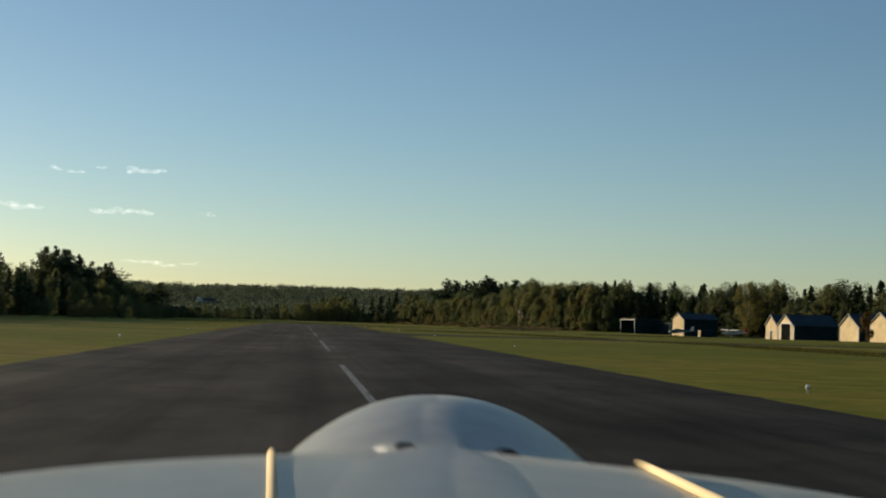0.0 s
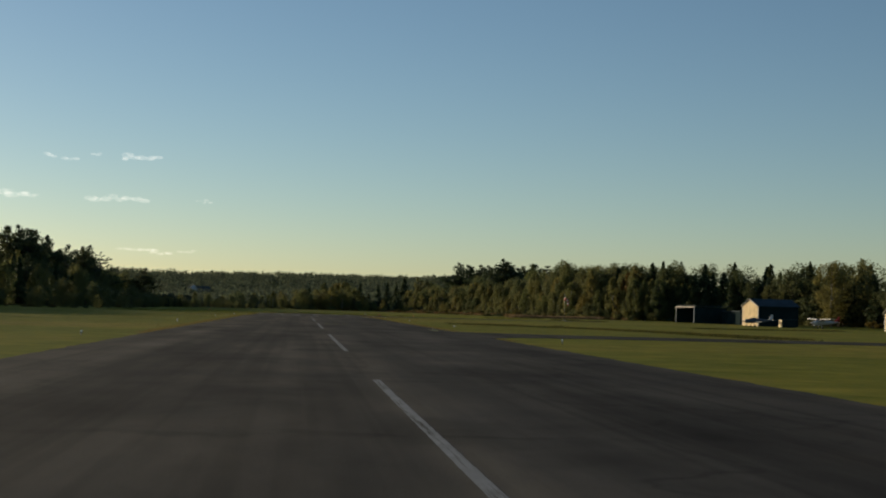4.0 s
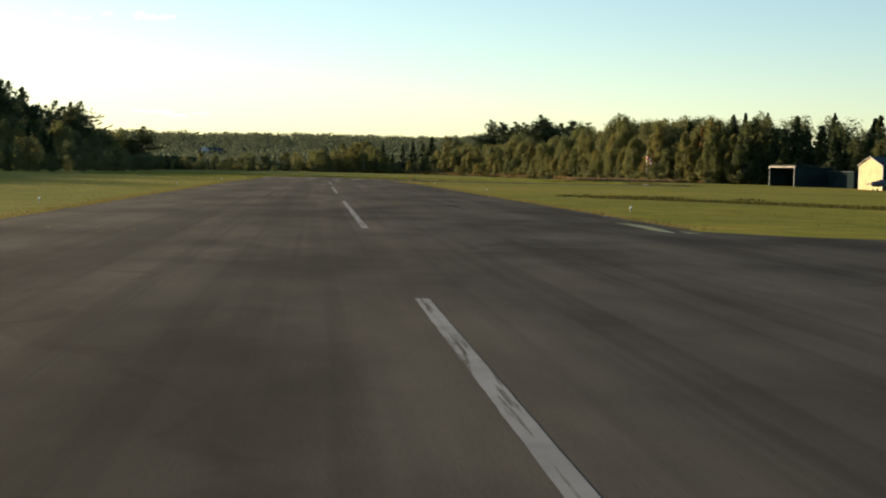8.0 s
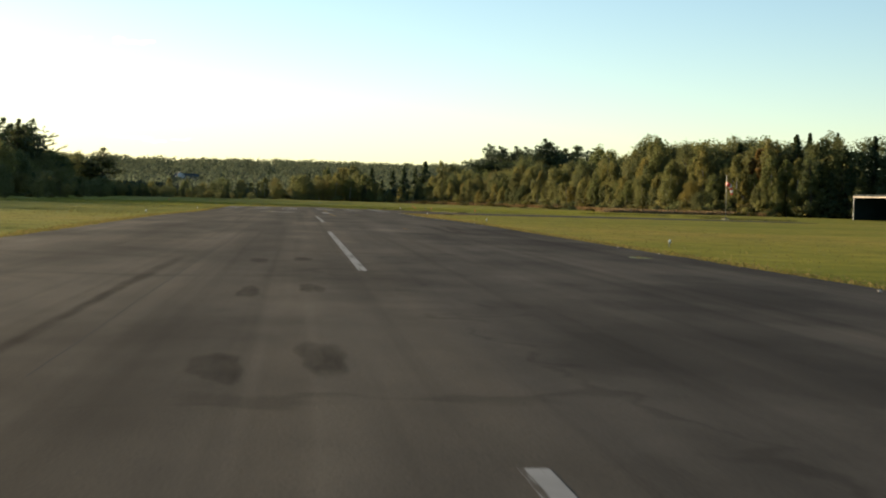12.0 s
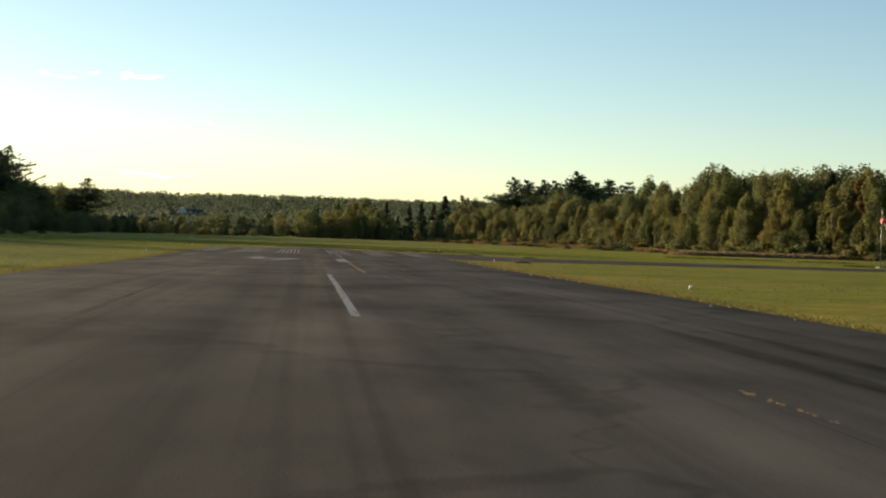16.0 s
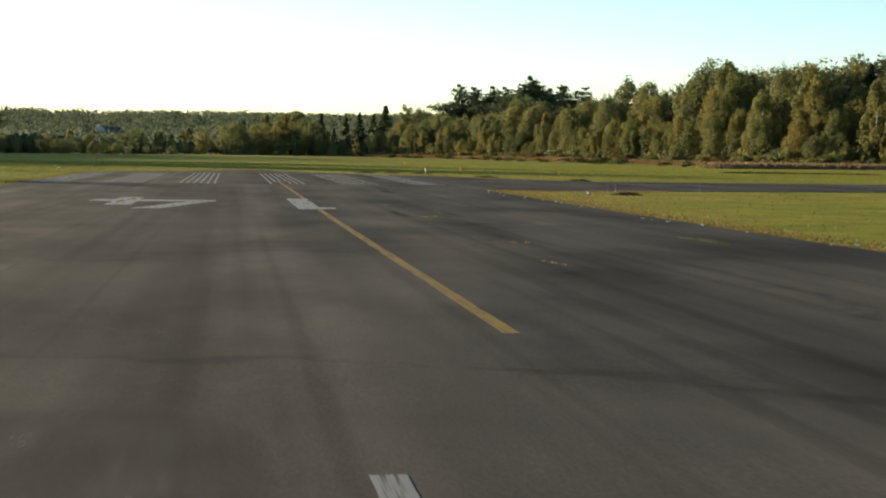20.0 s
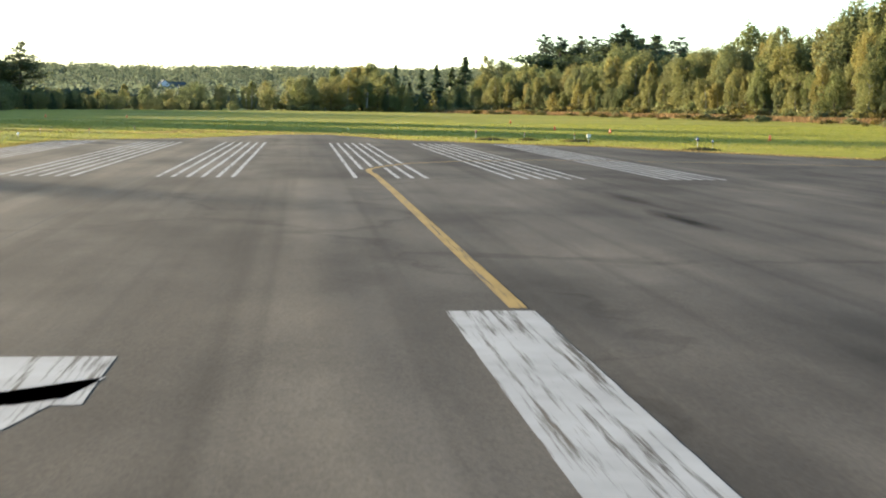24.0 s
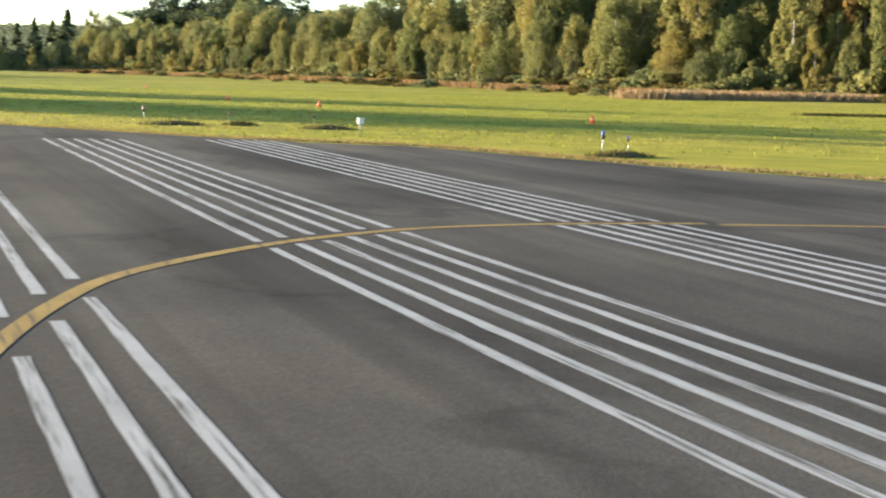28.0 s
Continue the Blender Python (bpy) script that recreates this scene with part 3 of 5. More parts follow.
def leafy_tree(seed, height, width, leaves, bark, count, lobes, base=0.12, size=0.34, narrow=1.0):
    """Trunk with limbs, and a full crown of many small lobes that differ in size, with a ragged rim."""
    r = np.random.default_rng(seed)
    bm = bmesh.new()
    lean = r.normal(0, 0.03 * height, 2)
    trunk = [(lean[0] * u * u, lean[1] * u * u, height * 0.9 * u) for u in (0, 0.25, 0.5, 0.75, 1)]
    rad = 0.012 * height
    tube(trunk, [rad * 1.25, rad, rad * 0.75, rad * 0.45, rad * 0.15], 7, bm)
    cen, nrm = [], []
    wide = []
    for k in range(lobes):
        u = base + (1 - base) * ((k + r.uniform(0, 1)) / lobes) ** 0.9
        prof = max(0.05, math.sin(math.pi * min(0.995, u) ** (1.02 * narrow))) ** 0.55
        rr = width / 2 * prof * math.sqrt(r.uniform(0.03, 1.2))
        ang = r.uniform(0, 2 * math.pi)
        s = np.array([1, 1, r.uniform(1.2, 2.5)]) * width * r.uniform(0.08, 0.19) * (0.6 + 0.4 * prof)
        c = np.array([lean[0] * u * u + rr * math.cos(ang) * 0.88, lean[1] * u * u + rr * math.sin(ang) * 0.88, min(height - s[2] * r.uniform(0.2, 1.0), u * height)])
        wide.append((c, s))
        if k % 3 == 0:
            tube([(lean[0] * u * u, lean[1] * u * u, max(0.3, c[2] - rr * 0.6)), tuple(c * [0.6, 0.6, 1] - [0, 0, 0.15 * rr]), tuple(c)], [rad * 0.35, rad * 0.22, rad * 0.08], 4, bm)
    share = np.array([s[0] * s[2] for _, s in wide])
    share = np.maximum(36, share / share.sum() * count).astype(int)
    for (c, s), m in zip(wide, share):
        p = ball(r, m)
        cen.append(c + p * s * (r.uniform(0.3, 1.0, (m, 1)) ** 0.5) * r.uniform(0.9, 1.15))
        out = np.array([c[0], c[1], 0.0]) / (width / 2)
        nrm.append(p * 0.8 + out * 0.5 + [0, 0, 0.25])
    q = leaf_quads(np.concatenate(cen), np.concatenate(nrm), size, seed)
    return from_bm("trunk", bm, bark, True), quads_mesh("crown", q, leaves)


def spruce_tree(seed, height, width, count, size=0.30):
    r = np.random.default_rng(seed)
    bm = tube([(0, 0, 0), (0, 0, height * 0.5), (0, 0, height * 0.99)], [0.016 * height, 0.010 * height, 0.01], 7)
    cen, nrm = [], []
    boughs = int(height * 11)
    for k in range(boughs):
        u = 0.04 + 0.95 * ((k + r.uniform(0, 1)) / boughs) ** 1.15
        reach = width / 2 * (1 - u) ** 0.8 * (1 + 0.18 * math.sin(9 * u + seed)) + 0.1
        length = reach * r.uniform(0.45, 1.15)
        ang = r.uniform(0, 2 * math.pi)
        m = max(3, int(count / boughs * (0.45 + 1.1 * length / (width / 2))))
        s = r.uniform(0.1, 1, m) ** 0.7 * length
        drop = -0.3 * s + 0.14 * s * s / max(length, 0.2)
        side = r.normal(0, 0.2, m) * s
        x, y = s * math.cos(ang) - side * math.sin(ang), s * math.sin(ang) + side * math.cos(ang)
        cen.append(np.stack([x, y, u * height + drop + r.normal(0, 0.12, m)], 1))
        nrm.append(np.stack([0.6 * np.cos(ang) * np.ones(m), 0.6 * np.sin(ang) * np.ones(m), 0.7 * np.ones(m)], 1))
        if k % 7 == 0 and length > 0.6:
            tube([(0, 0, u * height), (length * 0.8 * math.cos(ang), length * 0.8 * math.sin(ang), u * height - 0.2 * length)], [0.04, 0.015], 3, bm)
    q = leaf_quads(np.concatenate(cen), np.concatenate(nrm), size, seed)
    return from_bm("trunk", bm, BARK, True), quads_mesh("crown", q, NEEDLES)


def pine_tree(seed, height, width, count, base=0.3, size=0.36, whorls=11, ragged=False):
    """A tall pine: a pointed crown of separate tiers, each a ring of upswept limbs with flat plates of needles."""
    r = np.random.default_rng(seed)
    sway = r.normal(0, 0.012 * height, 2)
    bm = tube([(sway[0] * u * u, sway[1] * u * u, height * u) for u in (0, 0.3, 0.6, 0.99)], [0.018 * height, 0.014 * height, 0.009 * height, 0.02], 7)
    cen, nrm = [], []
    rings = []
    for w in range(whorls):
        u = base + (0.985 - base) * (max(0.0, w + r.uniform(-0.25, 0.25)) / (whorls - 1)) ** 0.88
        full = min(1.0, 0.12 + 2.7 * max(0.0, 1 - u)) * r.uniform(0.72, 1.12)
        for k in range(int(r.integers(5, 8))):
            if ragged and r.uniform() < 0.16:
                continue
            rings.append((min(u, 0.99), width / 2 * full * r.uniform(0.5, 1.1)))
    share = np.array([0.25 + n * n for _, n in rings])
    share = np.maximum(14, share / share.sum() * count).astype(int)
    for (u, length), m in zip(rings, share):
        ang = r.uniform(0, 2 * math.pi)
        z0 = u * height + r.normal(0, 0.12)
        rise = length * r.uniform(0.05, 0.22)
        c, d = math.cos(ang), math.sin(ang)
        foot = (sway[0] * u * u, sway[1] * u * u)
        thick = 0.05 + 0.012 * length
        tube([(foot[0], foot[1], z0), (foot[0] + length * 0.5 * c, foot[1] + length * 0.5 * d, z0 - 0.05 * length), (foot[0] + length * c, foot[1] + length * d, z0 + rise)], [thick, thick * 0.7, 0.025], 4, bm)
        s = r.uniform(0.42 if ragged else 0.1, 1.05, m) ** 0.75
        side = r.normal(0, 0.1 if ragged else 0.2, m) * (0.35 + length * s * (0.6 if ragged else 1.0))
        lift = np.where(s < 0.5, -0.1 * s, -0.05 + (s - 0.5) * 2 * (rise / length + 0.05)) * length
        z = z0 + lift + r.normal(0.05, 0.11 if ragged else 0.32, m) * (0.8 + 0.12 * length)
        cen.append(np.stack([foot[0] + length * s * c - side * d, foot[1] + length * s * d + side * c, z], 1))
        nrm.append(np.stack([0.35 * c * np.ones(m), 0.35 * d * np.ones(m), np.ones(m)], 1))
    q = leaf_quads(np.concatenate(cen), np.concatenate(nrm), size, seed)
    return from_bm("trunk", bm, BARK, True), quads_mesh("crown", q, NEEDLES)


def shrub(seed, height, width, leaves, count, size=0.22):
    r = np.random.default_rng(seed)
    bm = bmesh.new()
    for k in range(5):
        a = 2 * math.pi * k / 5 + r.uniform(-0.4, 0.4)
        tube([(0.05 * math.cos(a), 0.05 * math.sin(a), 0), (width * 0.2 * math.cos(a), width * 0.2 * math.sin(a), height * 0.45), (width * 0.33 * math.cos(a), width * 0.33 * math.sin(a), height * 0.85)], [0.04, 0.03, 0.01], 4, bm)
    cen, nrm = [], []
    for k in range(7):
        s = np.array([width * 0.26, width * 0.26, height * 0.27]) * r.uniform(0.7, 1.2)
        c = np.array([r.normal(0, width * 0.2), r.normal(0, width * 0.2), height * r.uniform(0.2, 0.72)])
        p = ball(r, count // 7)
        cen.append(c + p * s * r.uniform(0.5, 1.1, (len(p), 1)))
        nrm.append(p + [0, 0, 0.2])
    pts = np.concatenate(cen)
    pts[:, 2] = np.maximum(pts[:, 2], 0.1)
    q = leaf_quads(pts, np.concatenate(nrm), size, seed)
    return from_bm("stem", bm, BARK, True), quads_mesh("foliage", q, leaves)


PROTO = {}


def plant(kind, x, y, size=1.0, turn=None, squash=1.0):
    """One plant of a kind, standing on the ground."""
    name, meshes, label, category, group = PROTO[kind][:5]
    a = rng.uniform(0, 360) if turn is None else turn
    ob = thing(name, pose(x, y, terrain(x, y) - 0.08, 0, 0, a) @ Matrix.Diagonal((size * squash, size * squash, size, 1)), label, category, group)
    for pname, me in zip(PROTO[kind][5], meshes):
        part(pname, me, ob)
    return ob


TC = ("trunk", "crown")
EDGE = "trees at the wood's edge"
for k in range(6):
    PROTO["birch%d" % k] = ("birch_tree", leafy_tree(20 + k, 12.0, 4.4 + 0.6 * (k % 4), BIRCH, BIRCH_BARK, 9000, 44 + 7 * k, 0.05 + 0.03 * (k % 3), 0.125, (0.72, 1.0, 1.25)[k % 3]), "slender birch with yellowing green leaves at the wood's edge", "tree", EDGE, TC)
for k in range(5):
    PROTO["poplar%d" % k] = ("poplar_tree", leafy_tree(40 + k, 14.5, 5.2 + 0.7 * k, POPLAR, BARK, 9500, 46 + 8 * k, 0.06 + 0.04 * (k % 3), 0.14, (0.75, 1.05, 1.3)[k % 3]), "tall leafy poplar, olive green turning yellow", "tree", EDGE, TC)
for k in range(4):
    PROTO["back%d" % k] = (("alder_tree", "aspen_tree", "ash_tree", "willow_tree")[k], leafy_tree(48 + k, 13.0, 7.0 + 0.9 * k, POPLAR if k % 2 else BIRCH, BARK, 6200, 42 + 6 * k, 0.03, 0.175, 0.8 + 0.16 * k), "leafy tree inside the wood, green turning yellow", "tree", "trees of the woods", TC)
PROTO["maple0"] = ("maple_tree", leafy_tree(55, 12.5, 6.0, MAPLE, BARK, 2400, 16, 0.15, 0.32), "maple with orange-red autumn leaves among green trees", "tree", "", TC)
for k in range(3):
    PROTO["spruce%d" % k] = ("spruce_tree", spruce_tree(60 + k, 15.0, 7.4 - 0.7 * k, 3400), "dark green pointed spruce", "tree", "spruces", TC)
for k in range(4):
    PROTO["pine%d" % k] = ("pine_tree", pine_tree(70 + k, 21.0, 8.6 + 0.7 * k, 8000, 0.16 + 0.04 * k, 0.25, 17 + k % 2), "tall dark pine with layered branches", "tree", "pines", TC)
for k in range(3):
    PROTO["spire%d" % k] = ("pine_tree", pine_tree(75 + k, 21.0, 9.0 + 0.9 * k, 7000, 0.12 + 0.05 * k, 0.24, 17), "tall dark pine standing clear of its neighbours", "tree", "pines", TC)
PROTO["oldpine"] = ("pine_tree", pine_tree(79, 21.0, 16.5, 5200, 0.24, 0.19, 12, True), "old ragged pine with bare reaching branches", "tree", "", TC)
for k in range(3):
    PROTO["shrub%d" % k] = (("bramble_shrub", "birch_shrub", "willow_shrub")[k], shrub(90 + k, 2.4, 3.2, (BRUSH, BIRCH, POPLAR)[k], 520, 0.19), ("low brownish bramble before the wood", "yellowing young birch bush before the wood", "olive green willow bush before the wood")[k], "shrub", ("brambles", "birch bushes", "willow bushes")[k], ("stem", "foliage"))


def along(points, gap):
    """Places at even steps along an open line, with the direction across it (to its right)."""
    out, left = [], 0.0
    for a, b in zip(points, points[1:]):
        d = Vector((b[0] - a[0], b[1] - a[1]))
        n = d.length
        u = left
        while u < n:
            p = Vector(a) + d * (u / n)
            out.append((p.x, p.y, d.y / n, -d.x / n))
            u += gap
        left = u - n
    return out


def pick(*kinds):
    return kinds[int(rng.integers(len(kinds)))]


BIRCHES, POPLARS, SPRUCES, PINES = (["%s%d" % (w, k) for k in range(n)] for w, n in (("birch", 6), ("poplar", 5), ("spruce", 3), ("pine", 4)))
BACKS = ["back%d" % k for k in range(4)]

# the wood beside the runway's end: light birches in front, taller poplars and conifers behind
RIGHT_A = [(44, 345), (58, 298), (70, 254), (78, 205), (82, 165), (87, 135), (97, 112)]
RIGHT_B = [(97, 112), (113, 96), (126, 72), (136, 35), (146, -20), (152, -80), (158, -150), (164, -230)]
TALL = {"birch": 12.0, "poplar": 14.5, "back": 13.0, "spruce": 15.0, "pine": 21.0}


def grown(kinds, x, y, height, squash=1.0):
    """A tree of one of these kinds, grown to a height."""
    kind = pick(*kinds)
    plant(kind, x, y, height / TALL[kind.rstrip("0123456789")], None, squash)


for row, (off, gap, lo, hi) in enumerate(((0, 2.5, 0.38, 0.85), (3.5, 3.0, 0.7, 1.0), (9, 5.0, 0.9, 1.08), (16, 7.0, 0.9, 1.05))):
    for x, y, ax, ay in along(RIGHT_A[::-1], gap):
        o = off + rng.normal(0, 1.4)
        top = float(np.interp(y, [110, 135, 165, 190, 205, 230, 275, 310, 345], [16.2, 15.8, 15.2, 16.0, 14.1, 12.8, 11.7, 10.4, 9.9])) * (1 + 0.2 * noise.noise(Vector((x * 0.09, y * 0.09, 3.0)))) * (1.16 if row and rng.uniform() < 0.14 else 1.0)
        kinds = BIRCHES + BIRCHES + POPLARS[:2] if row == 0 else BIRCHES + POPLARS if row == 1 else BACKS + BACKS + SPRUCES[:1]
        grown(kinds, x + ax * o, y + ay * o + rng.normal(0, 1.0), rng.uniform(lo, hi) * top, rng.uniform(0.8, 1.15) if row < 2 else rng.uniform(1.0, 1.4))
    if row == 3:
        continue
    for x, y, ax, ay in along(RIGHT_B[::-1], gap * 1.45):
        o = off + rng.normal(0, 1.4)
        kinds = POPLARS[:2] + SPRUCES if row == 0 else [BACKS[1], BACKS[3]] + SPRUCES
        grown(kinds, x + ax * o, y + ay * o, rng.uniform(max(lo, 0.6), hi) * 14.9, rng.uniform(1.1, 1.6))
plant("maple0", 94, 124, 1.12)
for x, y, h in ((99, 119, 16.8), (103, 123, 17.2), (97, 131, 16.0), (107, 118, 17.0), (94, 143, 15.0), (112, 111, 16.6), (118, 102, 16.8), (125, 92, 16.2), (92, 160, 14.8), (87, 172, 15.6), (131, 78, 16.5), (137, 58, 16.5), (86, 214, 13.8), (80, 246, 13.0)):
    grown(SPRUCES + ["pine0"], x, y, h, rng.uniform(0.9, 1.3))
for x, y, h in ((84, 190, 16.8), (86.5, 195, 16.2), (85, 184, 15.2), (97, 128, 15.6)):
    grown(POPLARS, x, y, h, 0.95)
for x, y, s in ((78, 443, 1.26), (82, 436, 1.2), (84, 448, 1.15), (90, 420, 1.18), (94, 399, 1.3), (97, 404, 1.22), (99, 410, 1.26), (104, 440, 1.2), (107, 434, 1.16), (111, 446, 1.22), (118, 458, 1.3), (122, 440, 1.24), (87, 428, 1.2), (92, 452, 1.15), (115, 440, 1.18), (101, 450, 1.14)):
    plant(pick(*PINES), x, y, s * 0.95, None, rng.uniform(1.6, 2.1))
for x, y, s, w in ((40, 405, 0.95, 1.2), (44, 400, 0.9, 1.3), (47.5, 396, 1.08, 1.5), (36, 410, 0.85, 1.2)):
    plant(pick(*SPRUCES), x, y, s, None, w)
for x, y, s in ((55, 400, 1.12), (58, 396, 1.05), (61, 402, 1.0)):
    plant(pick(*POPLARS), x, y, s)

# the wood across the far field
MID = [(-150, 310), (-100, 362), (-60, 372), (-20, 372), (20, 352), (44, 345)]
for row, (off, gap, lo, hi) in enumerate(((0, 4.4, 0.4, 0.75), (-9, 5.2, 0.6, 0.95), (-20, 6.5, 0.8, 1.1))):
    for x, y, ax, ay in along(MID, gap):
        o = off + rng.normal(0, 2.5)
        top = float(np.interp(x, [-150, -60, -30, -10, -3, 10, 22, 28, 36, 44], [6.5, 6.5, 7.0, 8.5, 12.0, 12.5, 11.5, 6.5, 7.0, 9.5])) * (1 + 0.2 * noise.noise(Vector((x * 0.05, y * 0.05, 6.0))))
        grown(BACKS + BACKS + BIRCHES[:3] + SPRUCES[:1], x + ax * o, y + ay * o, rng.uniform(lo, hi) * top, rng.uniform(1.0, 1.6))

# the dark wood and lone trees on the other side
plant("oldpine", -81.0, 301, 1.0)
plant("spire2", -66.0, 326, 0.75, 0, 1.75)
for k in range(14):
    plant(pick("spire0", "spire1", "spire2", "spruce2"), -84 - 4 * rng.uniform() - 0.025 * (k - 7) ** 2, 236 + 6.6 * k + rng.normal(0, 1.5), rng.uniform(0.72, 1.16), None, rng.uniform(1.15, 1.5))
for k in range(9):
    plant(pick("spire0", "spire1", "spire2", "spruce1", PINES[0]), -95 - 6 * rng.uniform(), 226 + 11.5 * k + rng.normal(0, 2), rng.uniform(0.8, 1.18), None, rng.uniform(1.15, 1.5))
for k in range(6):
    plant(pick(*PINES), -110 - 18 * rng.uniform(), 230 + 17 * k, rng.uniform(0.9, 1.2))
# the near half is out of view, added to throw shade over the left grass
LEFT = [(-88, -400), (-86, -260), (-84, -140), (-82, -40), (-80, 40), (-76, 100), (-76, 170), (-82, 230), (-80, 290), (-72, 335)]
for row, (off, gap) in enumerate(((0, 5.0), (-7, 6.5))):
    for x, y, ax, ay in along(LEFT, gap):
        o = off + rng.normal(0, 2.0)
        tall = float(np.interp(y, [-400, -150, -60, 15, 335], [9.0, 11.0, 12.2, 13.2, 13.8])) * rng.uniform(0.72, 1.08)
        grown(BACKS + SPRUCES + PINES[:1] if 30 < y < 240 else BACKS + BACKS + SPRUCES, x + ax * o, y + ay * o, tall, rng.uniform(1.0, 1.35))
for x, y, s in ((-82, 147, 1.06), (-86, 153, 1.12), (-83, 158, 1.08), (-90, 162, 1.12), (-88, 149, 1.1), (-81, 177, 1.02), (-85, 182, 1.12), (-83, 188, 1.05), (-90, 185, 1.12), (-92, 193, 1.1)):
    plant(pick("spire0", "spire1", "spire2", PINES[0]), x, y, s, None, 1.2)

# low alder brush creeping out from that wood
for k in range(120):
    y = rng.uniform(25, 310)
    edge = np.interp(y, [25, 60, 150, 220, 276, 310], [-56, -48, -46, -50, -58, -66])
    x = edge - 30 * rng.uniform() ** 1.5
    plant(pick(BACKS[1], BACKS[3], "shrub0", "shrub2"), x, y, rng.uniform(0.2, 0.4) if k % 6 else rng.uniform(0.4, 0.55), None, rng.uniform(1.2, 1.7))

# a dark slope of scrub running down from that wood towards the far field
for k in range(150):
    u = rng.uniform()
    x, y = poly_at([(-76, 205), (-66, 262), (-44, 316), (-12, 346)], u)
    tall = float(np.interp(u, [0, 0.35, 0.7, 1], [7.0, 5.2, 3.8, 2.6])) * rng.uniform(0.5, 1.1)
    grown([BACKS[1], BACKS[3]] + SPRUCES[:1], x - 9 * rng.uniform() + 1.5, y + 13 * rng.uniform(), tall, rng.uniform(1.3, 2.0))

# brush before the woods
for x, y, ax, ay in along(RIGHT_A[::-1], 2.4):
    for k in range(2):
        o = -rng.uniform(-1.5, 7.5)
        plant(pick("shrub0", "shrub1", "shrub2"), x + ax * o, y + ay * o, rng.uniform(0.6, 1.5) * (1.0 if o > -4 else 0.6), None, rng.uniform(0.9, 1.5))
for x, y, ax, ay in along(RIGHT_A[::-1], 3.4):
    o = -rng.uniform(0.0, 3.5)
    grown(BIRCHES + POPLARS[:1] + BACKS[:2], x + ax * o, y + ay * o, rng.uniform(3.0, 7.0), rng.uniform(1.0, 1.5))
for x, y, ax, ay in along(RIGHT_B[::-1], 5.5):
    o = -rng.uniform(-2, 4)
    plant(pick("shrub0", "shrub2"), x + ax * o, y + ay * o, rng.uniform(0.8, 1.6), None, rng.uniform(0.9, 1.5))
for x, y, ax, ay in along(MID, 4.4):
    o = rng.uniform(2, 8)
    plant(pick("shrub0", "shrub1", "shrub2"), x + ax * o, y + ay * o, rng.uniform(0.5, 1.15), None, rng.uniform(1.0, 1.6))
for k in range(70):
    u = rng.uniform()
    a, b = poly_at([(30, 280), (46, 215), (51, 175), (50, 130), (56, 104), (88, 100)], u), poly_at([(56, 285), (68, 245), (74, 190), (78, 150), (80, 125), (96, 106)], u)
    v = rng.uniform(0, 0.8)
    plant(pick("shrub0", "shrub0", "shrub2"), a[0] + (b[0] - a[0]) * v, a[1] + (b[1] - a[1]) * v, rng.uniform(0.22, 0.55), None, rng.uniform(1.2, 2.0))


# ---- far woods on the hills ----
def far_wood(name, spots, seed, leaves, label):
    """Far tree crowns, each a ragged clump of leaves, in one sheet of wood."""
    r = np.random.default_rng(seed)
    cen, nrm = [], []
    for x, y, h, w in spots:
        m = 58
        p = ball(r, m)
        z0 = terrain(x, y)
        p[:, 2] = p[:, 2] * 1.1
        cen.append(np.array([x, y, z0 + h * 0.5]) + p * np.array([w * 0.55, w * 0.55, h * 0.45]) * r.uniform(0.7, 1.1, (m, 1)))
        nrm.append(p)
    q = leaf_quads(np.concatenate(cen), np.concatenate(nrm), 0.86, seed)
    tagged(new(name, quads_mesh(name, q, leaves)), label, "wood", kind="stuff")


spots = []
for k in range(10500):
    y = 405 + 1500 * rng.uniform(0, 1) ** 1.7
    x = rng.uniform(-0.27, 0.23) * (y + 340)
    if y < 520 and -30 < x < 0:
        continue
    h = rng.uniform(8, 13) * (0.5 if y < 620 else 0.9)
    if abs(x + 0.0795 * (y + 106)) < 12 and y < 1020:
        h *= 0.72
    spots.append((x, y, h, rng.uniform(6, 11)))
far_wood("far_woods", spots, 5, HAZED_LEAVES, "dark green woods covering the distant hills")


# ---- small things on the field ----
WHITE_PAINT = plain("white_paint", (0.62, 0.60, 0.56), 0.5, 0, 5, 0.25)
CREAM = plain("cream_board", (0.80, 0.63, 0.37), 0.9, 0, 3, 0.2, 0.1)
DARK_TEAL = plain("dark_teal_cladding", (0.018, 0.031, 0.032), 0.9, 0, 3, 0.3, 0.02)
ROOF = plain("blue_grey_roof", (0.040, 0.060, 0.070), 0.8, 0, 2, 0.3, 0.15)
DARK = plain("inside_shade_black", (0.012, 0.011, 0.010), 1.0, 0, 3, 0.3, 0.0)
STEEL = plain("galvanised_steel", (0.35, 0.35, 0.34), 0.45, 0.7, 6, 0.3)
RUSTY = plain("rusty_white_beam", (0.45, 0.36, 0.28), 0.7, 0, 1.2, 0.65)
ORANGE = plain("orange_plastic", (0.75, 0.10, 0.03), 0.5, 0, 6, 0.15)
RED = plain("faded_red_cloth", (0.55, 0.07, 0.05), 0.7, 0, 6, 0.2)
RED_PAINT = plain("red_paint", (0.40, 0.04, 0.03), 0.3, 0, 4, 0.15)
BLACK = plain("black_rubber", (0.02, 0.02, 0.02), 0.7, 0, 6, 0.3)
TARP = plain("blue_grey_tarpaulin", (0.06, 0.085, 0.11), 0.6, 0, 2, 0.35)
SOIL = plain("bare_soil", (0.12, 0.085, 0.04), 1.0, 0, 4, 0.5, 0.02)


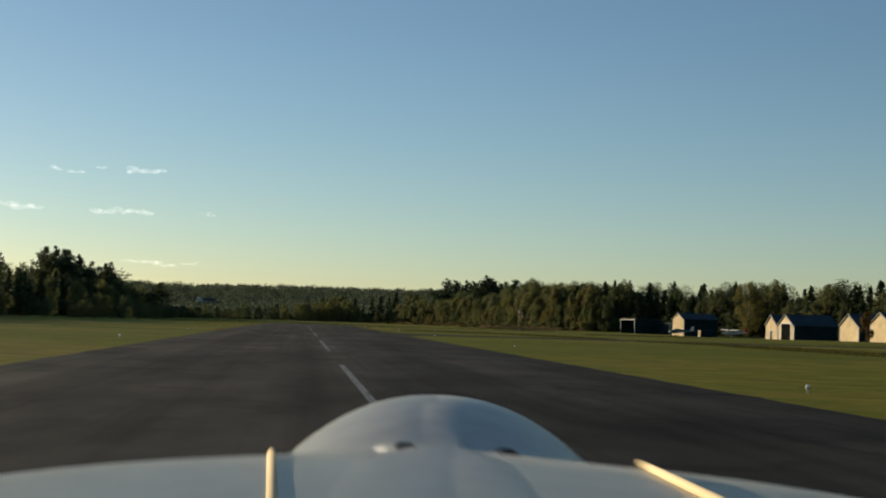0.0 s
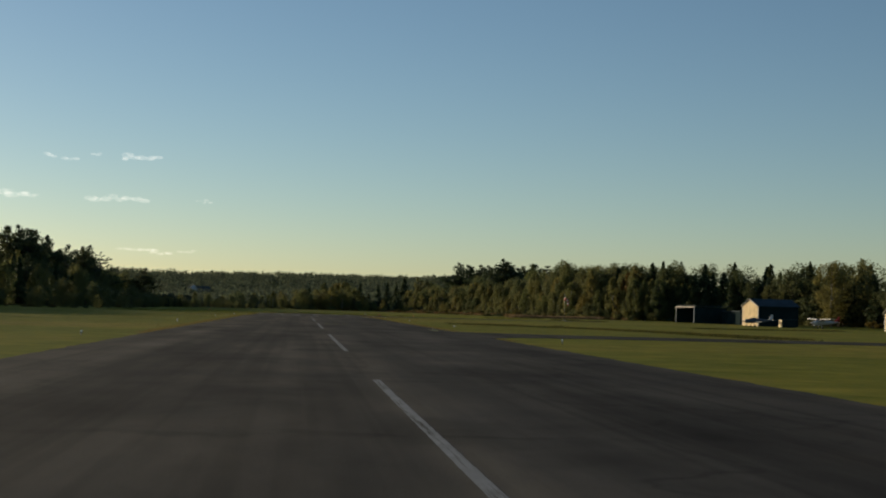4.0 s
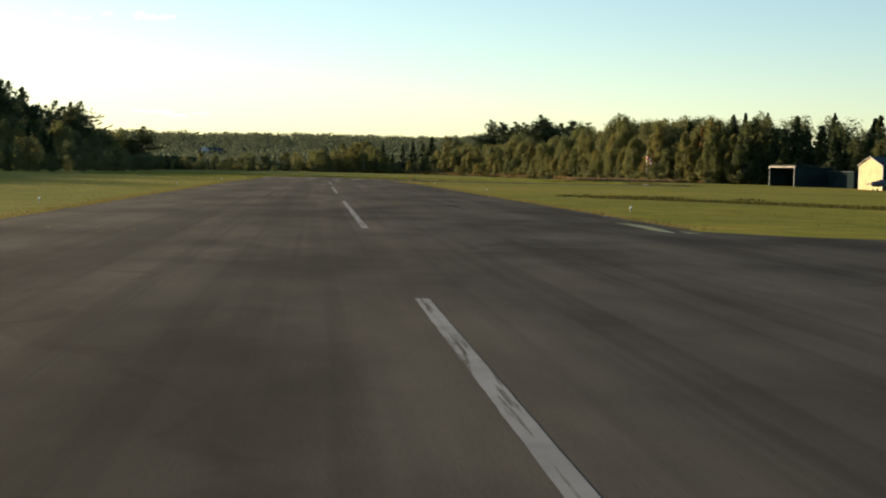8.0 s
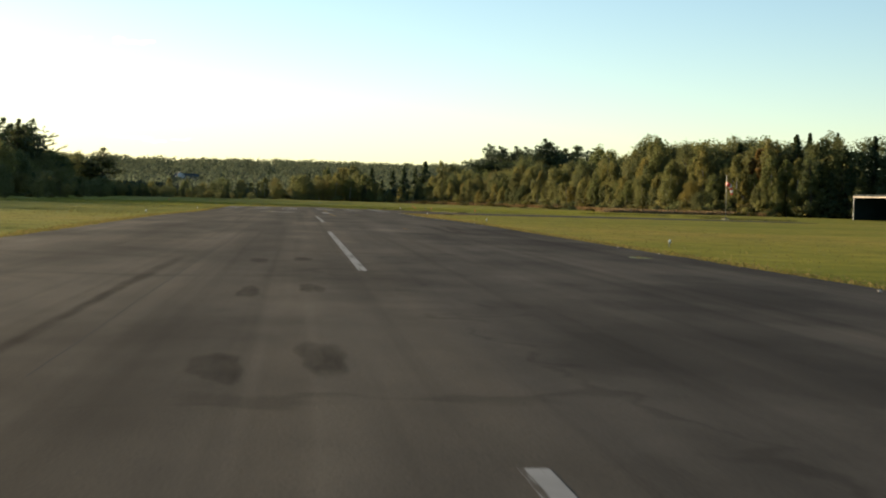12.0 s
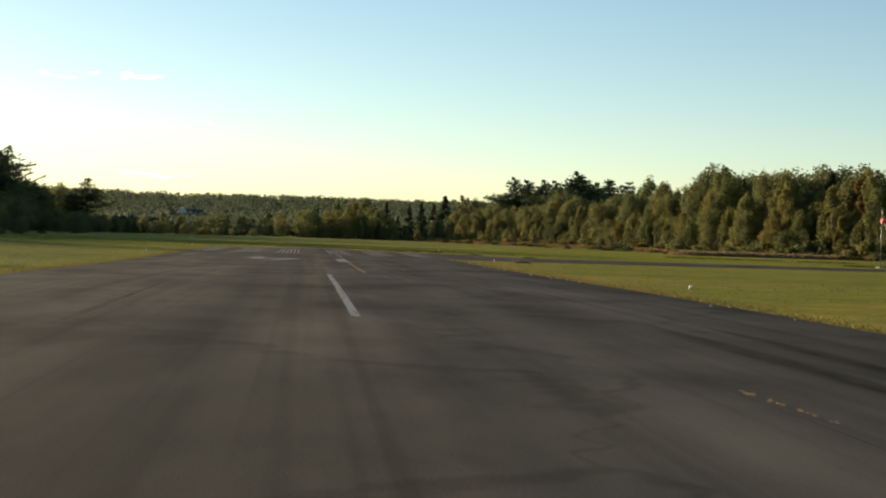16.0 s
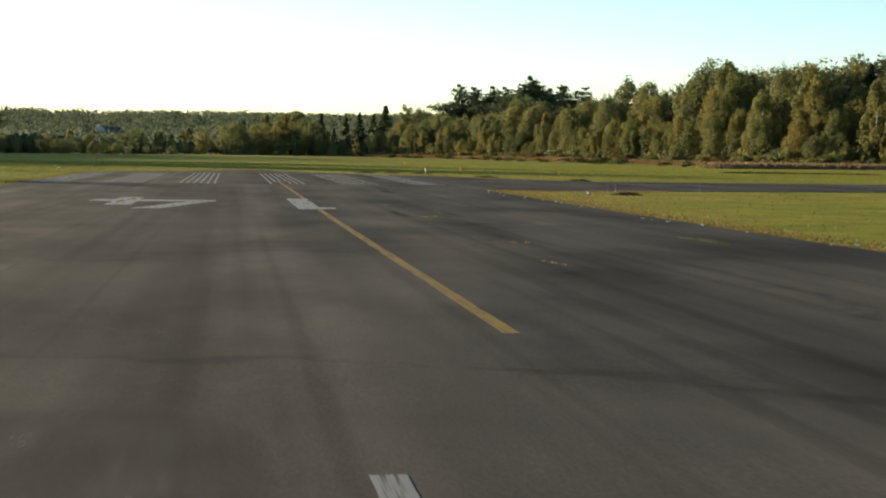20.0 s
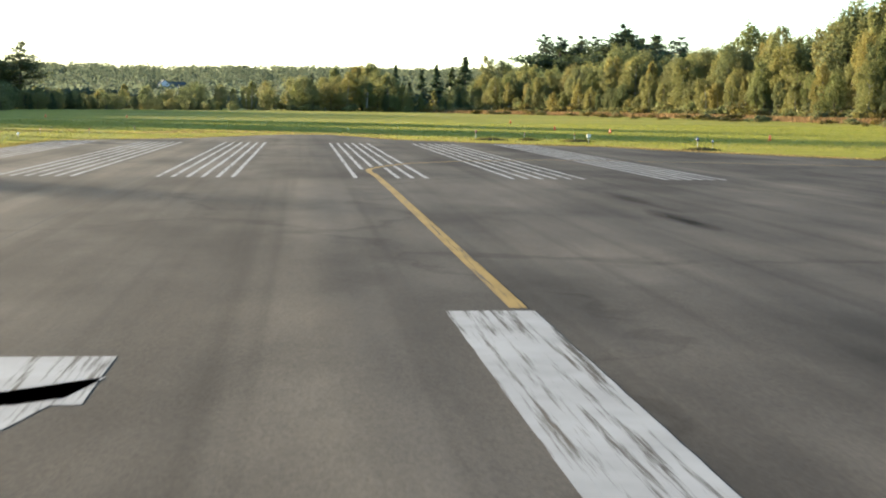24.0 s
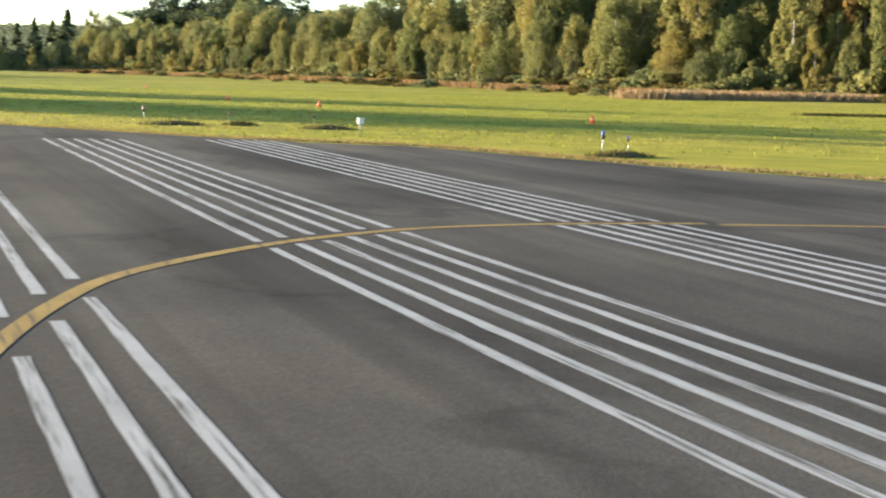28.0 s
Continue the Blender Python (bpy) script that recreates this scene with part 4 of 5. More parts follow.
def lens_glass(name, color):
    m, n, l, b = material(name, 0.3)
    b.inputs["Base Color"].default_value = (*color, 1)
    b.inputs["Transmission Weight"].default_value = 0.08
    b.inputs["Coat Weight"].default_value = 0.5
    return m


CLEAR, BLUE_GLASS, RED_GLASS = lens_glass("clear_lamp_glass", (0.85, 0.85, 0.82)), lens_glass("blue_lamp_glass", (0.012, 0.025, 0.22)), lens_glass("red_lamp_glass", (0.35, 0.06, 0.04))


def field_light(glass, label, group, tall=0.22):
    """A runway light: a stake, a coupling, a turned body and a glass dome."""
    ob = thing("runway_light", Matrix(), label, "airfield light", group)
    part("base_plate", from_bm("base_plate", lathe([(0.09, 0), (0.09, 0.02), (0.04, 0.03)], 12), BLACK, False), ob)
    part("stake", from_bm("stake", lathe([(0.022, 0.02), (0.022, tall)], 8), STEEL, True), ob)
    part("body", from_bm("body", lathe([(0.035, tall - 0.04), (0.075, tall), (0.085, tall + 0.05), (0.08, tall + 0.07)], 14), STEEL if glass is CLEAR else BLACK, True), ob)
    part("lens", from_bm("lens", lathe([(0.075, tall + 0.07), (0.08, tall + 0.10), (0.066, tall + 0.155), (0.035, tall + 0.185), (0.01, tall + 0.192)], 14), glass, True), ob)
    return ob


WHITE_LIGHT = field_light(CLEAR, "white glass-domed runway edge light on a short stake in the grass", "runway edge lights")
BLUE_LIGHT = field_light(BLUE_GLASS, "blue taxiway light on a short stake in the grass", "taxiway lights", 0.44)
RED_LIGHT = field_light(RED_GLASS, "dark red-lensed runway end light in the grass", "runway end lights", 0.36)


def place_lights(first, spots, wide=0.75):
    for k, (x, y) in enumerate(spots):
        m = pose(x, y, terrain(x, y) - 0.01, rng.normal(0, 2), rng.normal(0, 2), rng.uniform(0, 360)) @ Matrix.Diagonal((wide, wide, 0.8, 1))
        if k == 0:
            first.matrix_basis = m
        else:
            copy_thing(first, m)


place_lights(WHITE_LIGHT, [(-11.5, y) for y in (-278, -228, -175.3, -121.5, -70, -19)] + [(11.2, y) for y in (-326, -275.5, -223.5, -172.6, -122.2, -73.7)] + [(-11.5, -329), (-11.5, -380), (11.2, -377), (12.2, -17.5), (-12.6, 35.4)])
place_lights(BLUE_LIGHT, [(15.7, 25.4), (16.35, 25.5), (14.2, -12.6), (14.6, -12.3), (18.4, -11.4)], 0.55)
place_lights(RED_LIGHT, [(8.8, 42.0), (11.0, 40.3), (13.4, 39.6), (-12.9, 42.8), (-10.4, 42.0), (-9.2, 51)], 0.6)


def cone(x, y):
    ob = thing("marker_cone", pose(x, y, terrain(x, y), 0, 0, rng.uniform(0, 90)), "small orange marker cone standing in the grass", "marker cone", "marker cones")
    part("foot", from_bm("foot", box(-0.1, 0.1, -0.1, 0.1, 0, 0.02, 0.008), ORANGE), ob)
    part("shell", from_bm("shell", lathe([(0.09, 0.02), (0.06, 0.16), (0.03, 0.29), (0.02, 0.30)], 14), ORANGE, True), ob)


for x, y in ((18.0, 72), (19.7, 61), (24.6, 43.7), (20.8, 114), (-19.2, 134), (-27, 128)):
    cone(x, y)

sign = thing("field_sign", pose(12.9, 33.5, 0, 0, 0, 12), "small white board on a thin post beside the runway end", "sign")
part("post", from_bm("post", lathe([(0.018, 0), (0.018, 0.34)], 8), STEEL, True), sign)
part("board", from_bm("board", box(-0.085, 0.085, -0.04, 0.02, 0.28, 0.41, 0.012), WHITE_PAINT), sign)
part("cap", from_bm("cap", box(-0.1, 0.1, -0.055, 0.035, 0.412, 0.43, 0.006), WHITE_PAINT), sign)


def windsock(x, y):
    ob = thing("windsock", pose(x, y, terrain(x, y), 0, 0, 20), "red and white windsock hanging slack from a steel pole", "windsock")
    part("pole", from_bm("pole", lathe([(0.038, 0), (0.034, 3.0), (0.026, 5.9), (0.015, 5.95)], 10), STEEL, True), ob)
    part("base", from_bm("base", box(-0.35, 0.35, -0.35, 0.35, -0.1, 0.12, 0.03), plain("concrete", (0.3, 0.29, 0.27), 0.9)), ob)
    part("ring", from_bm("ring", tube([(0.04, 0, 4.75), (0.35, 0.0, 4.75), (0.40, 0.0, 4.74)], [0.02, 0.02, 0.02], 6), STEEL), ob)
    path = [(0.10, 0, 4.72), (0.45, 0.0, 4.62), (0.72, 0.02, 4.35), (0.86, 0.04, 3.98), (0.92, 0.06, 3.6), (0.93, 0.05, 3.3)]
    for k in range(5):
        a, b = path[k], path[k + 1]
        r0, r1 = 0.30 - 0.035 * k, 0.30 - 0.035 * (k + 1)
        part("band", from_bm("band", tube([a, tuple((Vector(a) + Vector(b)) / 2 + Vector((0.02, 0.01, 0))), b], [r0, (r0 + r1) / 2 * 0.96, r1], 14), RED if k % 2 == 0 else WHITE_PAINT, True), ob)


windsock(56.0, 22.5)


# ---- hangars and sheds ----
def prism(w, length, eave, ridge, over=0.0, thick=0.0):
    """A gabled body: gable at y = 0 facing -y, running back along +y."""
    bm = bmesh.new()
    a = [bm.verts.new(p) for p in ((-w / 2, 0, 0), (w / 2, 0, 0), (w / 2, 0, eave), (0, 0, ridge), (-w / 2, 0, eave))]
    b = [bm.verts.new((v.co.x, length, v.co.z)) for v in a]
    bm.faces.new(a)
    bm.faces.new(b[::-1])
    for k in range(5):
        bm.faces.new((a[k], b[k], b[(k + 1) % 5], a[(k + 1) % 5]))
    return bm


def roof_slab(w, length, eave, ridge, side, over=0.35, thick=0.12):
    bm = bmesh.new()
    slope = (ridge - eave) / (w / 2)
    x0, x1 = 0.0, side * (w / 2 + over)
    v = []
    for y in (-over, length + over):
        for x, up in ((x0, 0.02), (x1, 0.02), (x1, 0.02 + thick), (x0, 0.02 + thick)):
            v.append(bm.verts.new((x, y, ridge - slope * abs(x) + up)))
    for q in ((0, 1, 2, 3), (7, 6, 5, 4), (0, 4, 5, 1), (1, 5, 6, 2), (2, 6, 7, 3), (3, 7, 4, 0)):
        bm.faces.new([v[k] for k in q])
    return bm


def hangar(x, y, turn, w, length, eave, ridge, front, side, label, door=None, boards=True, name="hangar"):
    ob = thing(name, pose(x, y, terrain(x, y) - 0.05, 0, 0, turn), label, "hangar", "hangars")
    part("wall", from_bm("wall", prism(w - 0.1, length, eave, ridge - 0.03), side), ob)
    bm = bmesh.new()
    a = [bm.verts.new(p) for p in ((-w / 2, 0, 0), (w / 2, 0, 0), (w / 2, 0, eave), (0, 0, ridge), (-w / 2, 0, eave))]
    b = [bm.verts.new((v.co.x, -0.08, v.co.z)) for v in a]
    bm.faces.new(b)
    for k in range(5):
        bm.faces.new((a[k], a[(k + 1) % 5], b[(k + 1) % 5], b[k]))
    gable = part("gable", from_bm("gable", bm, front), ob)
    n = int(w / 0.3)
    for k in range(1, n):
        u = -w / 2 + w * k / n
        top = eave + (ridge - eave) * (1 - abs(u) / (w / 2)) - 0.06
        part("batten", from_bm("batten", box(u - 0.02, u + 0.02, -0.105, -0.08, 0.05, top), front), gable)
    for sgn in (-1, 1):
        part("roof", from_bm("roof", roof_slab(w, length, eave, ridge, sgn), ROOF), ob)
        bm = bmesh.new()
        d = Vector((sgn * w / 2, 0, eave - ridge))
        tube([(sgn * 0.02, -0.37, ridge + 0.08), (sgn * (w / 2 + 0.33), -0.37, eave - 0.03 - (ridge - eave) / (w / 2) * 0.33 + 0.1)], [0.09, 0.09], 4, bm)
        part("barge_board", from_bm("barge_board", bm, WHITE_PAINT), ob)
        part("corner_trim", from_bm("corner_trim", box(sgn * w / 2 - 0.09, sgn * w / 2 + 0.09, -0.13, 0.06, 0, eave), WHITE_PAINT), ob)
    if door:
        dw, dh = door
        # flat near-black panel; at the open door it stands for the inside shade
        part("door", from_bm("door", box(-dw / 2, dw / 2, -0.13, -0.082, 0, dh), DARK, False), ob)
        for sgn in (-1, 1):
            part("door_jamb", from_bm("door_jamb", box(sgn * dw / 2 - 0.12, sgn * dw / 2 + 0.12, -0.18, -0.083, 0, dh + 0.12), WHITE_PAINT), ob)
        part("door_head", from_bm("door_head", box(-dw / 2 - 0.12, dw / 2 + 0.12, -0.185, -0.083, dh, dh + 0.22), WHITE_PAINT), ob)
    return ob


HT = -90.0
hangar(104.0, 42.5, HT, 12.0, 9.5, 4.7, 6.3, CREAM, DARK_TEAL, "tall cream-fronted gabled shed with a dark side and roof")
hangar(101.0, -48.8, HT, 7.8, 9.0, 3.3, 5.5, CREAM, DARK_TEAL, "cream-gabled hangar with a dark blue roof", (1.6, 2.1))
hangar(101.0, -58.4, HT, 9.9, 9.2, 3.3, 5.5, CREAM, DARK_TEAL, "dark teal hangar with a cream gable and a black panel for its open door", (6.2, 3.6))
hangar(100.0, -97.0, HT, 9.2, 8.0, 3.0, 5.1, CREAM, DARK_TEAL, "low hangar with a pale boarded gable front")
hangar(100.0, -112.0, HT, 9.6, 9.0, 3.2, 5.2, CREAM, DARK_TEAL, "pale gabled hangar half hidden by an autumn tree")
plant("maple0", 96.5, -113.8, 0.42)
for x, y, h, kinds in ((121.0, -17.0, 13.5, SPRUCES), (127.0, 52.0, 15.5, BIRCHES), (117.0, -31.0, 9.0, POPLARS), (122.0, 2.0, 10.0, POPLARS)):
    grown(kinds, x, y, h, 1.2)

# open-fronted shelter with a white frame
shelter = thing("open_shelter", pose(95.4, 78.2, terrain(95, 72), 0, 0, -81), "open-fronted shelter with a rust-streaked white frame and dark inside", "shelter")
for x in (0.0, 11.2):
    part("post", from_bm("post", box(x - 0.05, x + 0.05, -0.06, 0.06, -0.1, 4.0, 0.02), WHITE_PAINT), shelter)
part("beam", from_bm("beam", box(-0.2, 11.4, -0.13, 0.13, 3.9, 4.16, 0.03), RUSTY), shelter)
part("side_wall", from_bm("side_wall", box(-0.12, 0.05, 0.15, 9.0, -0.1, 4.0), DARK_TEAL), shelter)
part("side_wall", from_bm("side_wall", box(11.15, 11.3, 0.15, 9.0, -0.1, 4.0), DARK_TEAL), shelter)
part("back_wall", from_bm("back_wall", box(0.05, 11.15, 8.9, 9.05, -0.1, 4.0), DARK_TEAL), shelter)
part("roof", from_bm("roof", box(-0.4, 11.6, 0.2, 9.4, 4.31, 4.45), ROOF), shelter)
annex = thing("low_annex", pose(103.3, 66.3, terrain(103, 62), 0, 0, -81), "low blue-grey shed built against the shelter", "shed")
part("wall", from_bm("wall", box(0.1, 10.5, 0.8, 7.0, -0.1, 3.2), DARK_TEAL), annex)
part("roof", from_bm("roof", box(-0.05, 10.8, 0.5, 7.3, 3.22, 3.4), ROOF), annex)


# a white-gabled house among the far woods
HOUSE_WALL = plain("pale_grey_board", (0.55, 0.57, 0.60), 0.8, 0, 2, 0.3, 0.1)
hx, hy = -87.4, 1000.0
house = thing("house", pose(hx, hy, terrain(hx, hy) - 0.3, 0, 0, 20), "white house with blue-grey roof among distant trees", "house")
part("wall", from_bm("wall", box(-9.0, 9.0, 0, 9.0, 0, 5.6), HOUSE_WALL), house)
part("gable", from_bm("gable", prism(8.0, 6.0, 6.2, 9.6), HOUSE_WALL), house, "", pose(-6.5, -2.0, 0))
for sgn in (-1, 1):
    part("roof", from_bm("roof", roof_slab(8.0, 6.0, 6.2, 9.6, sgn, 0.4, 0.2), ROOF), house, "", pose(-6.5, -2.0, 0))
bm = bmesh.new()
corners = [bm.verts.new(p) for p in ((-9.3, -0.4, 5.55), (9.3, -0.4, 5.55), (9.3, 4.5, 8.6), (-9.3, 4.5, 8.6), (9.3, 9.4, 5.55), (-9.3, 9.4, 5.55))]
for q in ((0, 1, 2, 3), (3, 2, 4, 5), (5, 4, 1, 0), (0, 3, 5), (1, 4, 2)):
    bm.faces.new([corners[k] for k in q])
part("main_roof", from_bm("main_roof", bm, ROOF), house)
for k in range(4):
    part("window", from_bm("window", box(-1.2 + 2.6 * k, 0.0 + 2.6 * k, -0.06, -0.002, 1.4, 3.2), DARK), house)


# ---- parked aircraft ----
def parked_plane(x, y, turn, body_mat, trim_mat, label, covered=False, drop=0.0):
    ob = thing("parked_aircraft", pose(x, y, terrain(x, y), 0, 0, turn), label, "aircraft", "parked aircraft")
    sections = [(-2.2, 0.12, 1.25), (-1.9, 0.42, 1.22), (-1.0, 0.52, 1.25), (0.0, 0.56, 1.35), (1.2, 0.5, 1.35), (3.0, 0.28, 1.4), (4.6, 0.12, 1.5)]
    bm = bmesh.new()
    rings = []
    for py, r, z in sections:
        rings.append([bm.verts.new((r * 0.95 * math.cos(a), py, z + r * math.sin(a))) for a in (2 * math.pi * k / 14 for k in range(14))])
    for a, b in zip(rings, rings[1:]):
        for k in range(14):
            bm.faces.new((a[k], a[(k + 1) % 14], b[(k + 1) % 14], b[k]))
    bm.faces.new(rings[0])
    bm.faces.new(rings[-1][::-1])
    part("fuselage", from_bm("fuselage", bm, body_mat, True), ob)
    for sgn in (-1, 1):
        bm = bmesh.new()
        w = [bm.verts.new(p) for p in ((sgn * 0.45, -0.7, 1.95 - drop), (sgn * 4.3, -0.5, 2.1 - drop), (sgn * 4.3, 0.6, 2.08 - drop), (sgn * 0.45, 0.85, 1.93 - drop))]
        w += [bm.verts.new((v.co.x, v.co.y, v.co.z + 0.12)) for v in w]
        for q in ((3, 2, 1, 0), (4, 5, 6, 7), (0, 1, 5, 4), (1, 2, 6, 5), (2, 3, 7, 6), (3, 0, 4, 7)):
            bm.faces.new([w[k] for k in q])
        part("wing", from_bm("wing", bm, body_mat), ob)
        part("tailplane", from_bm("tailplane", box(min(sgn * 0.08, sgn * 1.5), max(sgn * 0.08, sgn * 1.5), 4.0, 4.75, 1.5, 1.56, 0.02), trim_mat), ob)
        wheel = part("wheel", from_bm("wheel", lathe([(0.18, -0.07), (0.21, -0.03), (0.21, 0.03), (0.18, 0.07)], 14, None, pose(sgn * 0.95, -0.2, 0.21, 0, 90, 0)), BLACK, True), ob)
        part("leg", from_bm("leg", tube([(sgn * 0.4, -0.2, 0.95), (sgn * 0.9, -0.2, 0.25)], [0.05, 0.035], 6), body_mat), ob)
    part("wheel", from_bm("wheel", lathe([(0.15, -0.06), (0.18, -0.03), (0.18, 0.03), (0.15, 0.06)], 14, None, pose(0, -1.7, 0.18, 0, 90, 0)), BLACK, True), ob)
    part("leg", from_bm("leg", tube([(0, -1.6, 0.95), (0, -1.7, 0.2)], [0.045, 0.035], 6), STEEL), ob)
    bm = bmesh.new()
    q = [bm.verts.new(p) for p in ((-0.04, 3.7, 1.6), (-0.04, 4.8, 1.6), (-0.04, 4.95, 2.75), (-0.04, 4.4, 2.75))]
    q += [bm.verts.new((0.04, v.co.y, v.co.z)) for v in q]
    for f in ((0, 1, 2, 3), (7, 6, 5, 4), (0, 4, 5, 1), (1, 5, 6, 2), (2, 6, 7, 3), (3, 7, 4, 0)):
        bm.faces.new([q[k] for k in f])
    part("fin", from_bm("fin", bm, trim_mat), ob)
    part("cabin_cover" if covered else "windscreen", from_bm("cabin", box(-0.47, 0.47, -0.75, 0.7, 1.6, 2.02, 0.12), TARP if covered else DARK), ob)
    part("spinner", from_bm("spinner", lathe([(0.16, 0), (0.12, 0.15), (0.02, 0.3)], 12, None, pose(0, -2.2, 1.25, 90, 0, 0)), WHITE_PAINT, True), ob)
    part("propeller", from_bm("propeller", box(-0.85, 0.85, -2.28, -2.24, 1.18, 1.32, 0.015), BLACK), ob)
    return ob


parked_plane(98.9, 24.0, -78, TARP, WHITE_PAINT, "light aircraft under a blue-grey cover, parked on grass", True, 1.0)
parked_plane(110.5, 13.5, -75, WHITE_PAINT, RED_PAINT, "white and red light aircraft parked beside the sheds")
shed = thing("garden_shed", pose(104.4, 22.0, terrain(104, 22), 0, 0, HT), "small shed with a pale front and dark sides", "shed")
part("wall", from_bm("wall", box(-1.1, 1.1, 0, 3.2, 0, 1.7), DARK_TEAL), shed)
part("front", from_bm("front", box(-1.12, 1.12, -0.06, -0.002, 0, 1.7), CREAM), shed)
part("roof", from_bm("roof", box(-1.3, 1.3, -0.2, 3.4, 1.72, 1.85, 0.02), ROOF), shed)


# ---- rough grass, reeds and soil along the edges ----
def blades(name, spots, height, width, mat, label, seed, category):
    """Many upright leaning blades, one triangle pair each."""
    r = np.random.default_rng(seed)
    p = np.array(spots)
    n = len(p)
    ang = r.uniform(0, 2 * math.pi, n)
    h = height * r.uniform(0.5, 1.3, n)
    w = width * r.uniform(0.6, 1.4, n)
    dx, dy = np.cos(ang) * w, np.sin(ang) * w
    lx, ly = r.normal(0, 0.22, n) * h, r.normal(0, 0.22, n) * h
    q = np.stack([p - np.stack([dx, dy, 0 * h], 1), p + np.stack([dx, dy, 0 * h], 1),
                  p + np.stack([lx + dx * 0.35, ly + dy * 0.35, h], 1), p + np.stack([lx - dx * 0.35, ly - dy * 0.35, h * 0.97], 1)], 1)
    return tagged(new(name, quads_mesh(name, q.reshape(-1, 3), mat)), label, category, kind="stuff")


spots = []
for k in range(45000):
    side = -1 if k % 2 else 1
    y = -210 + 255 * rng.uniform() ** 0.7
    out = abs(rng.normal(0, 0.5)) if k % 3 else rng.uniform(0, 14)
    x = edge_x(y, side) + side * (out - 0.05) if y < 29 else edge_x(y, side) + side * (out + 0.05)
    if side > 0 and ((-7.5 < y < 30 and x < 30) or -214 < y < -190):
        continue
    spots.append((x, y, terrain(x, y)))
blades("verge_grass", spots, 0.045, 0.02, VERGE, "ragged grass along the asphalt edges", 31, "grass")
spots = []
for k in range(60000):
    x, y = rng.uniform(-45, 60), rng.uniform(20, 110)
    if y < 50 and x < edge_x(min(y, 46.9), 1) + 0.3 and x > edge_x(min(y, 46.9), -1) - 0.3:
        continue
    if y < 30 - (x - 12) * 0.8 and x > 8 and y < 31:
        continue
    spots.append((x, y, terrain(x, y)))
blades("field_grass", spots, 0.05, 0.025, TUFT, "uneven mown grass beyond the runway end", 32, "grass")
spots = []
for k in range(9000):
    u = rng.uniform()
    x, y = poly_at([(56, 99), (68, 103), (84, 107)], u)
    x, y = x + rng.normal(0, 0.9), y + rng.normal(0, 1.1)
    if noise.noise(Vector((x * 0.2, y * 0.2, 5.0))) < -0.35:
        continue
    spots.append((x, y, terrain(x, y)))
blades("reed_bed", spots, 0.62, 0.05, REED, "dry tan reeds in front of the wood", 33, "reeds")


DRY = make_leaf("dry_verge", (0.11, 0.083, 0.035), (0.16, 0.122, 0.05), (0.20, 0.152, 0.065), (0.25, 0.19, 0.088), 0.9, False)
FAR_EDGE = [(-10.3, 30.6), (-5.3, 36.2), (-1.5, 45.6), (1.5, 46.8), (4.3, 37.3), (8.3, 31.4), (12.4, 28.0), (14.8, 21.6), (19.3, 13.8), (60, 9.9)]
spots = []
for k in range(44000):
    if k % 2:
        a, b = FAR_EDGE[(k // 2) % 9], FAR_EDGE[(k // 2) % 9 + 1]
        u = rng.uniform()
        x, y = a[0] + (b[0] - a[0]) * u, a[1] + (b[1] - a[1]) * u
        if noise.noise(Vector((x * 0.35, y * 0.35, 9.0))) < -0.25:
            continue
        x, y = x + abs(rng.normal(0, 0.35)) * (-1 if x < -1.6 else 1) * (0.4 if -1.6 < x < 1.6 else 1), y + abs(rng.normal(0, 0.5))
    else:
        side = -1 if k % 4 else 1
        y = rng.uniform(-220, 29)
        if side > 0 and (-7.6 < y or -214 < y < -190):
            continue
        x = edge_x(y, side) + side * abs(rng.normal(0, 0.45))
    spots.append((x, y, terrain(x, y)))
for k in range(9000):
    x, y = rng.normal(-6, 7), 47 + abs(rng.normal(0, 6)) + abs(rng.normal(0, 2))
    if noise.noise(Vector((x * 0.16, y * 0.22, 2.0))) > -0.1:
        spots.append((x, y, terrain(x, y)))
for k in range(5000):
    u = rng.uniform()
    x, y = poly_at([(10.2, -7.5), (13, -8.4), (18, -7.1)], u)
    x, y = x + rng.normal(0, 0.15), y - abs(rng.normal(0, 0.5))
    spots.append((x, y, terrain(x, y)))
for k in range(9000):
    y = rng.uniform(-75, -9)
    x = edge_x(y, 1) + rng.exponential(0.5 + 1.4 * smooth_step(-40, -10, y))
    if noise.noise(Vector((x * 0.7, y * 0.4, 4.0))) > -0.3:
        spots.append((x, y, terrain(x, y)))
blades("dry_verge", spots, 0.035, 0.022, DRY, "dry tan grass fringing the asphalt", 34, "grass")


SEDGE = make_leaf("rusty_sedge", (0.10, 0.065, 0.03), (0.15, 0.095, 0.045), (0.20, 0.13, 0.06), (0.24, 0.16, 0.08), 0.9, False)
spots = []
front = along(RIGHT_A[::-1], 0.5)
for k in range(32000):
    x, y, ax, ay = front[int(rng.integers(len(front)))]
    o = -5.5 - abs(rng.normal(0, 3.6))
    x, y = x + ax * o + rng.normal(0, 0.4), y + ay * o + rng.normal(0, 0.4)
    if noise.noise(Vector((x * 0.1, y * 0.1, 3.0))) > -0.25:
        spots.append((x, y, terrain(x, y)))
blades("sedge_strip", spots, 0.62, 0.065, SEDGE, "rusty brown sedge between the mown field and the wood", 38, "sedge")
ROUGH = make_leaf("rough_grass_leaves", (0.042, 0.048, 0.014), (0.065, 0.064, 0.018), (0.095, 0.080, 0.026), (0.13, 0.095, 0.035), 0.9, False)
spots = []
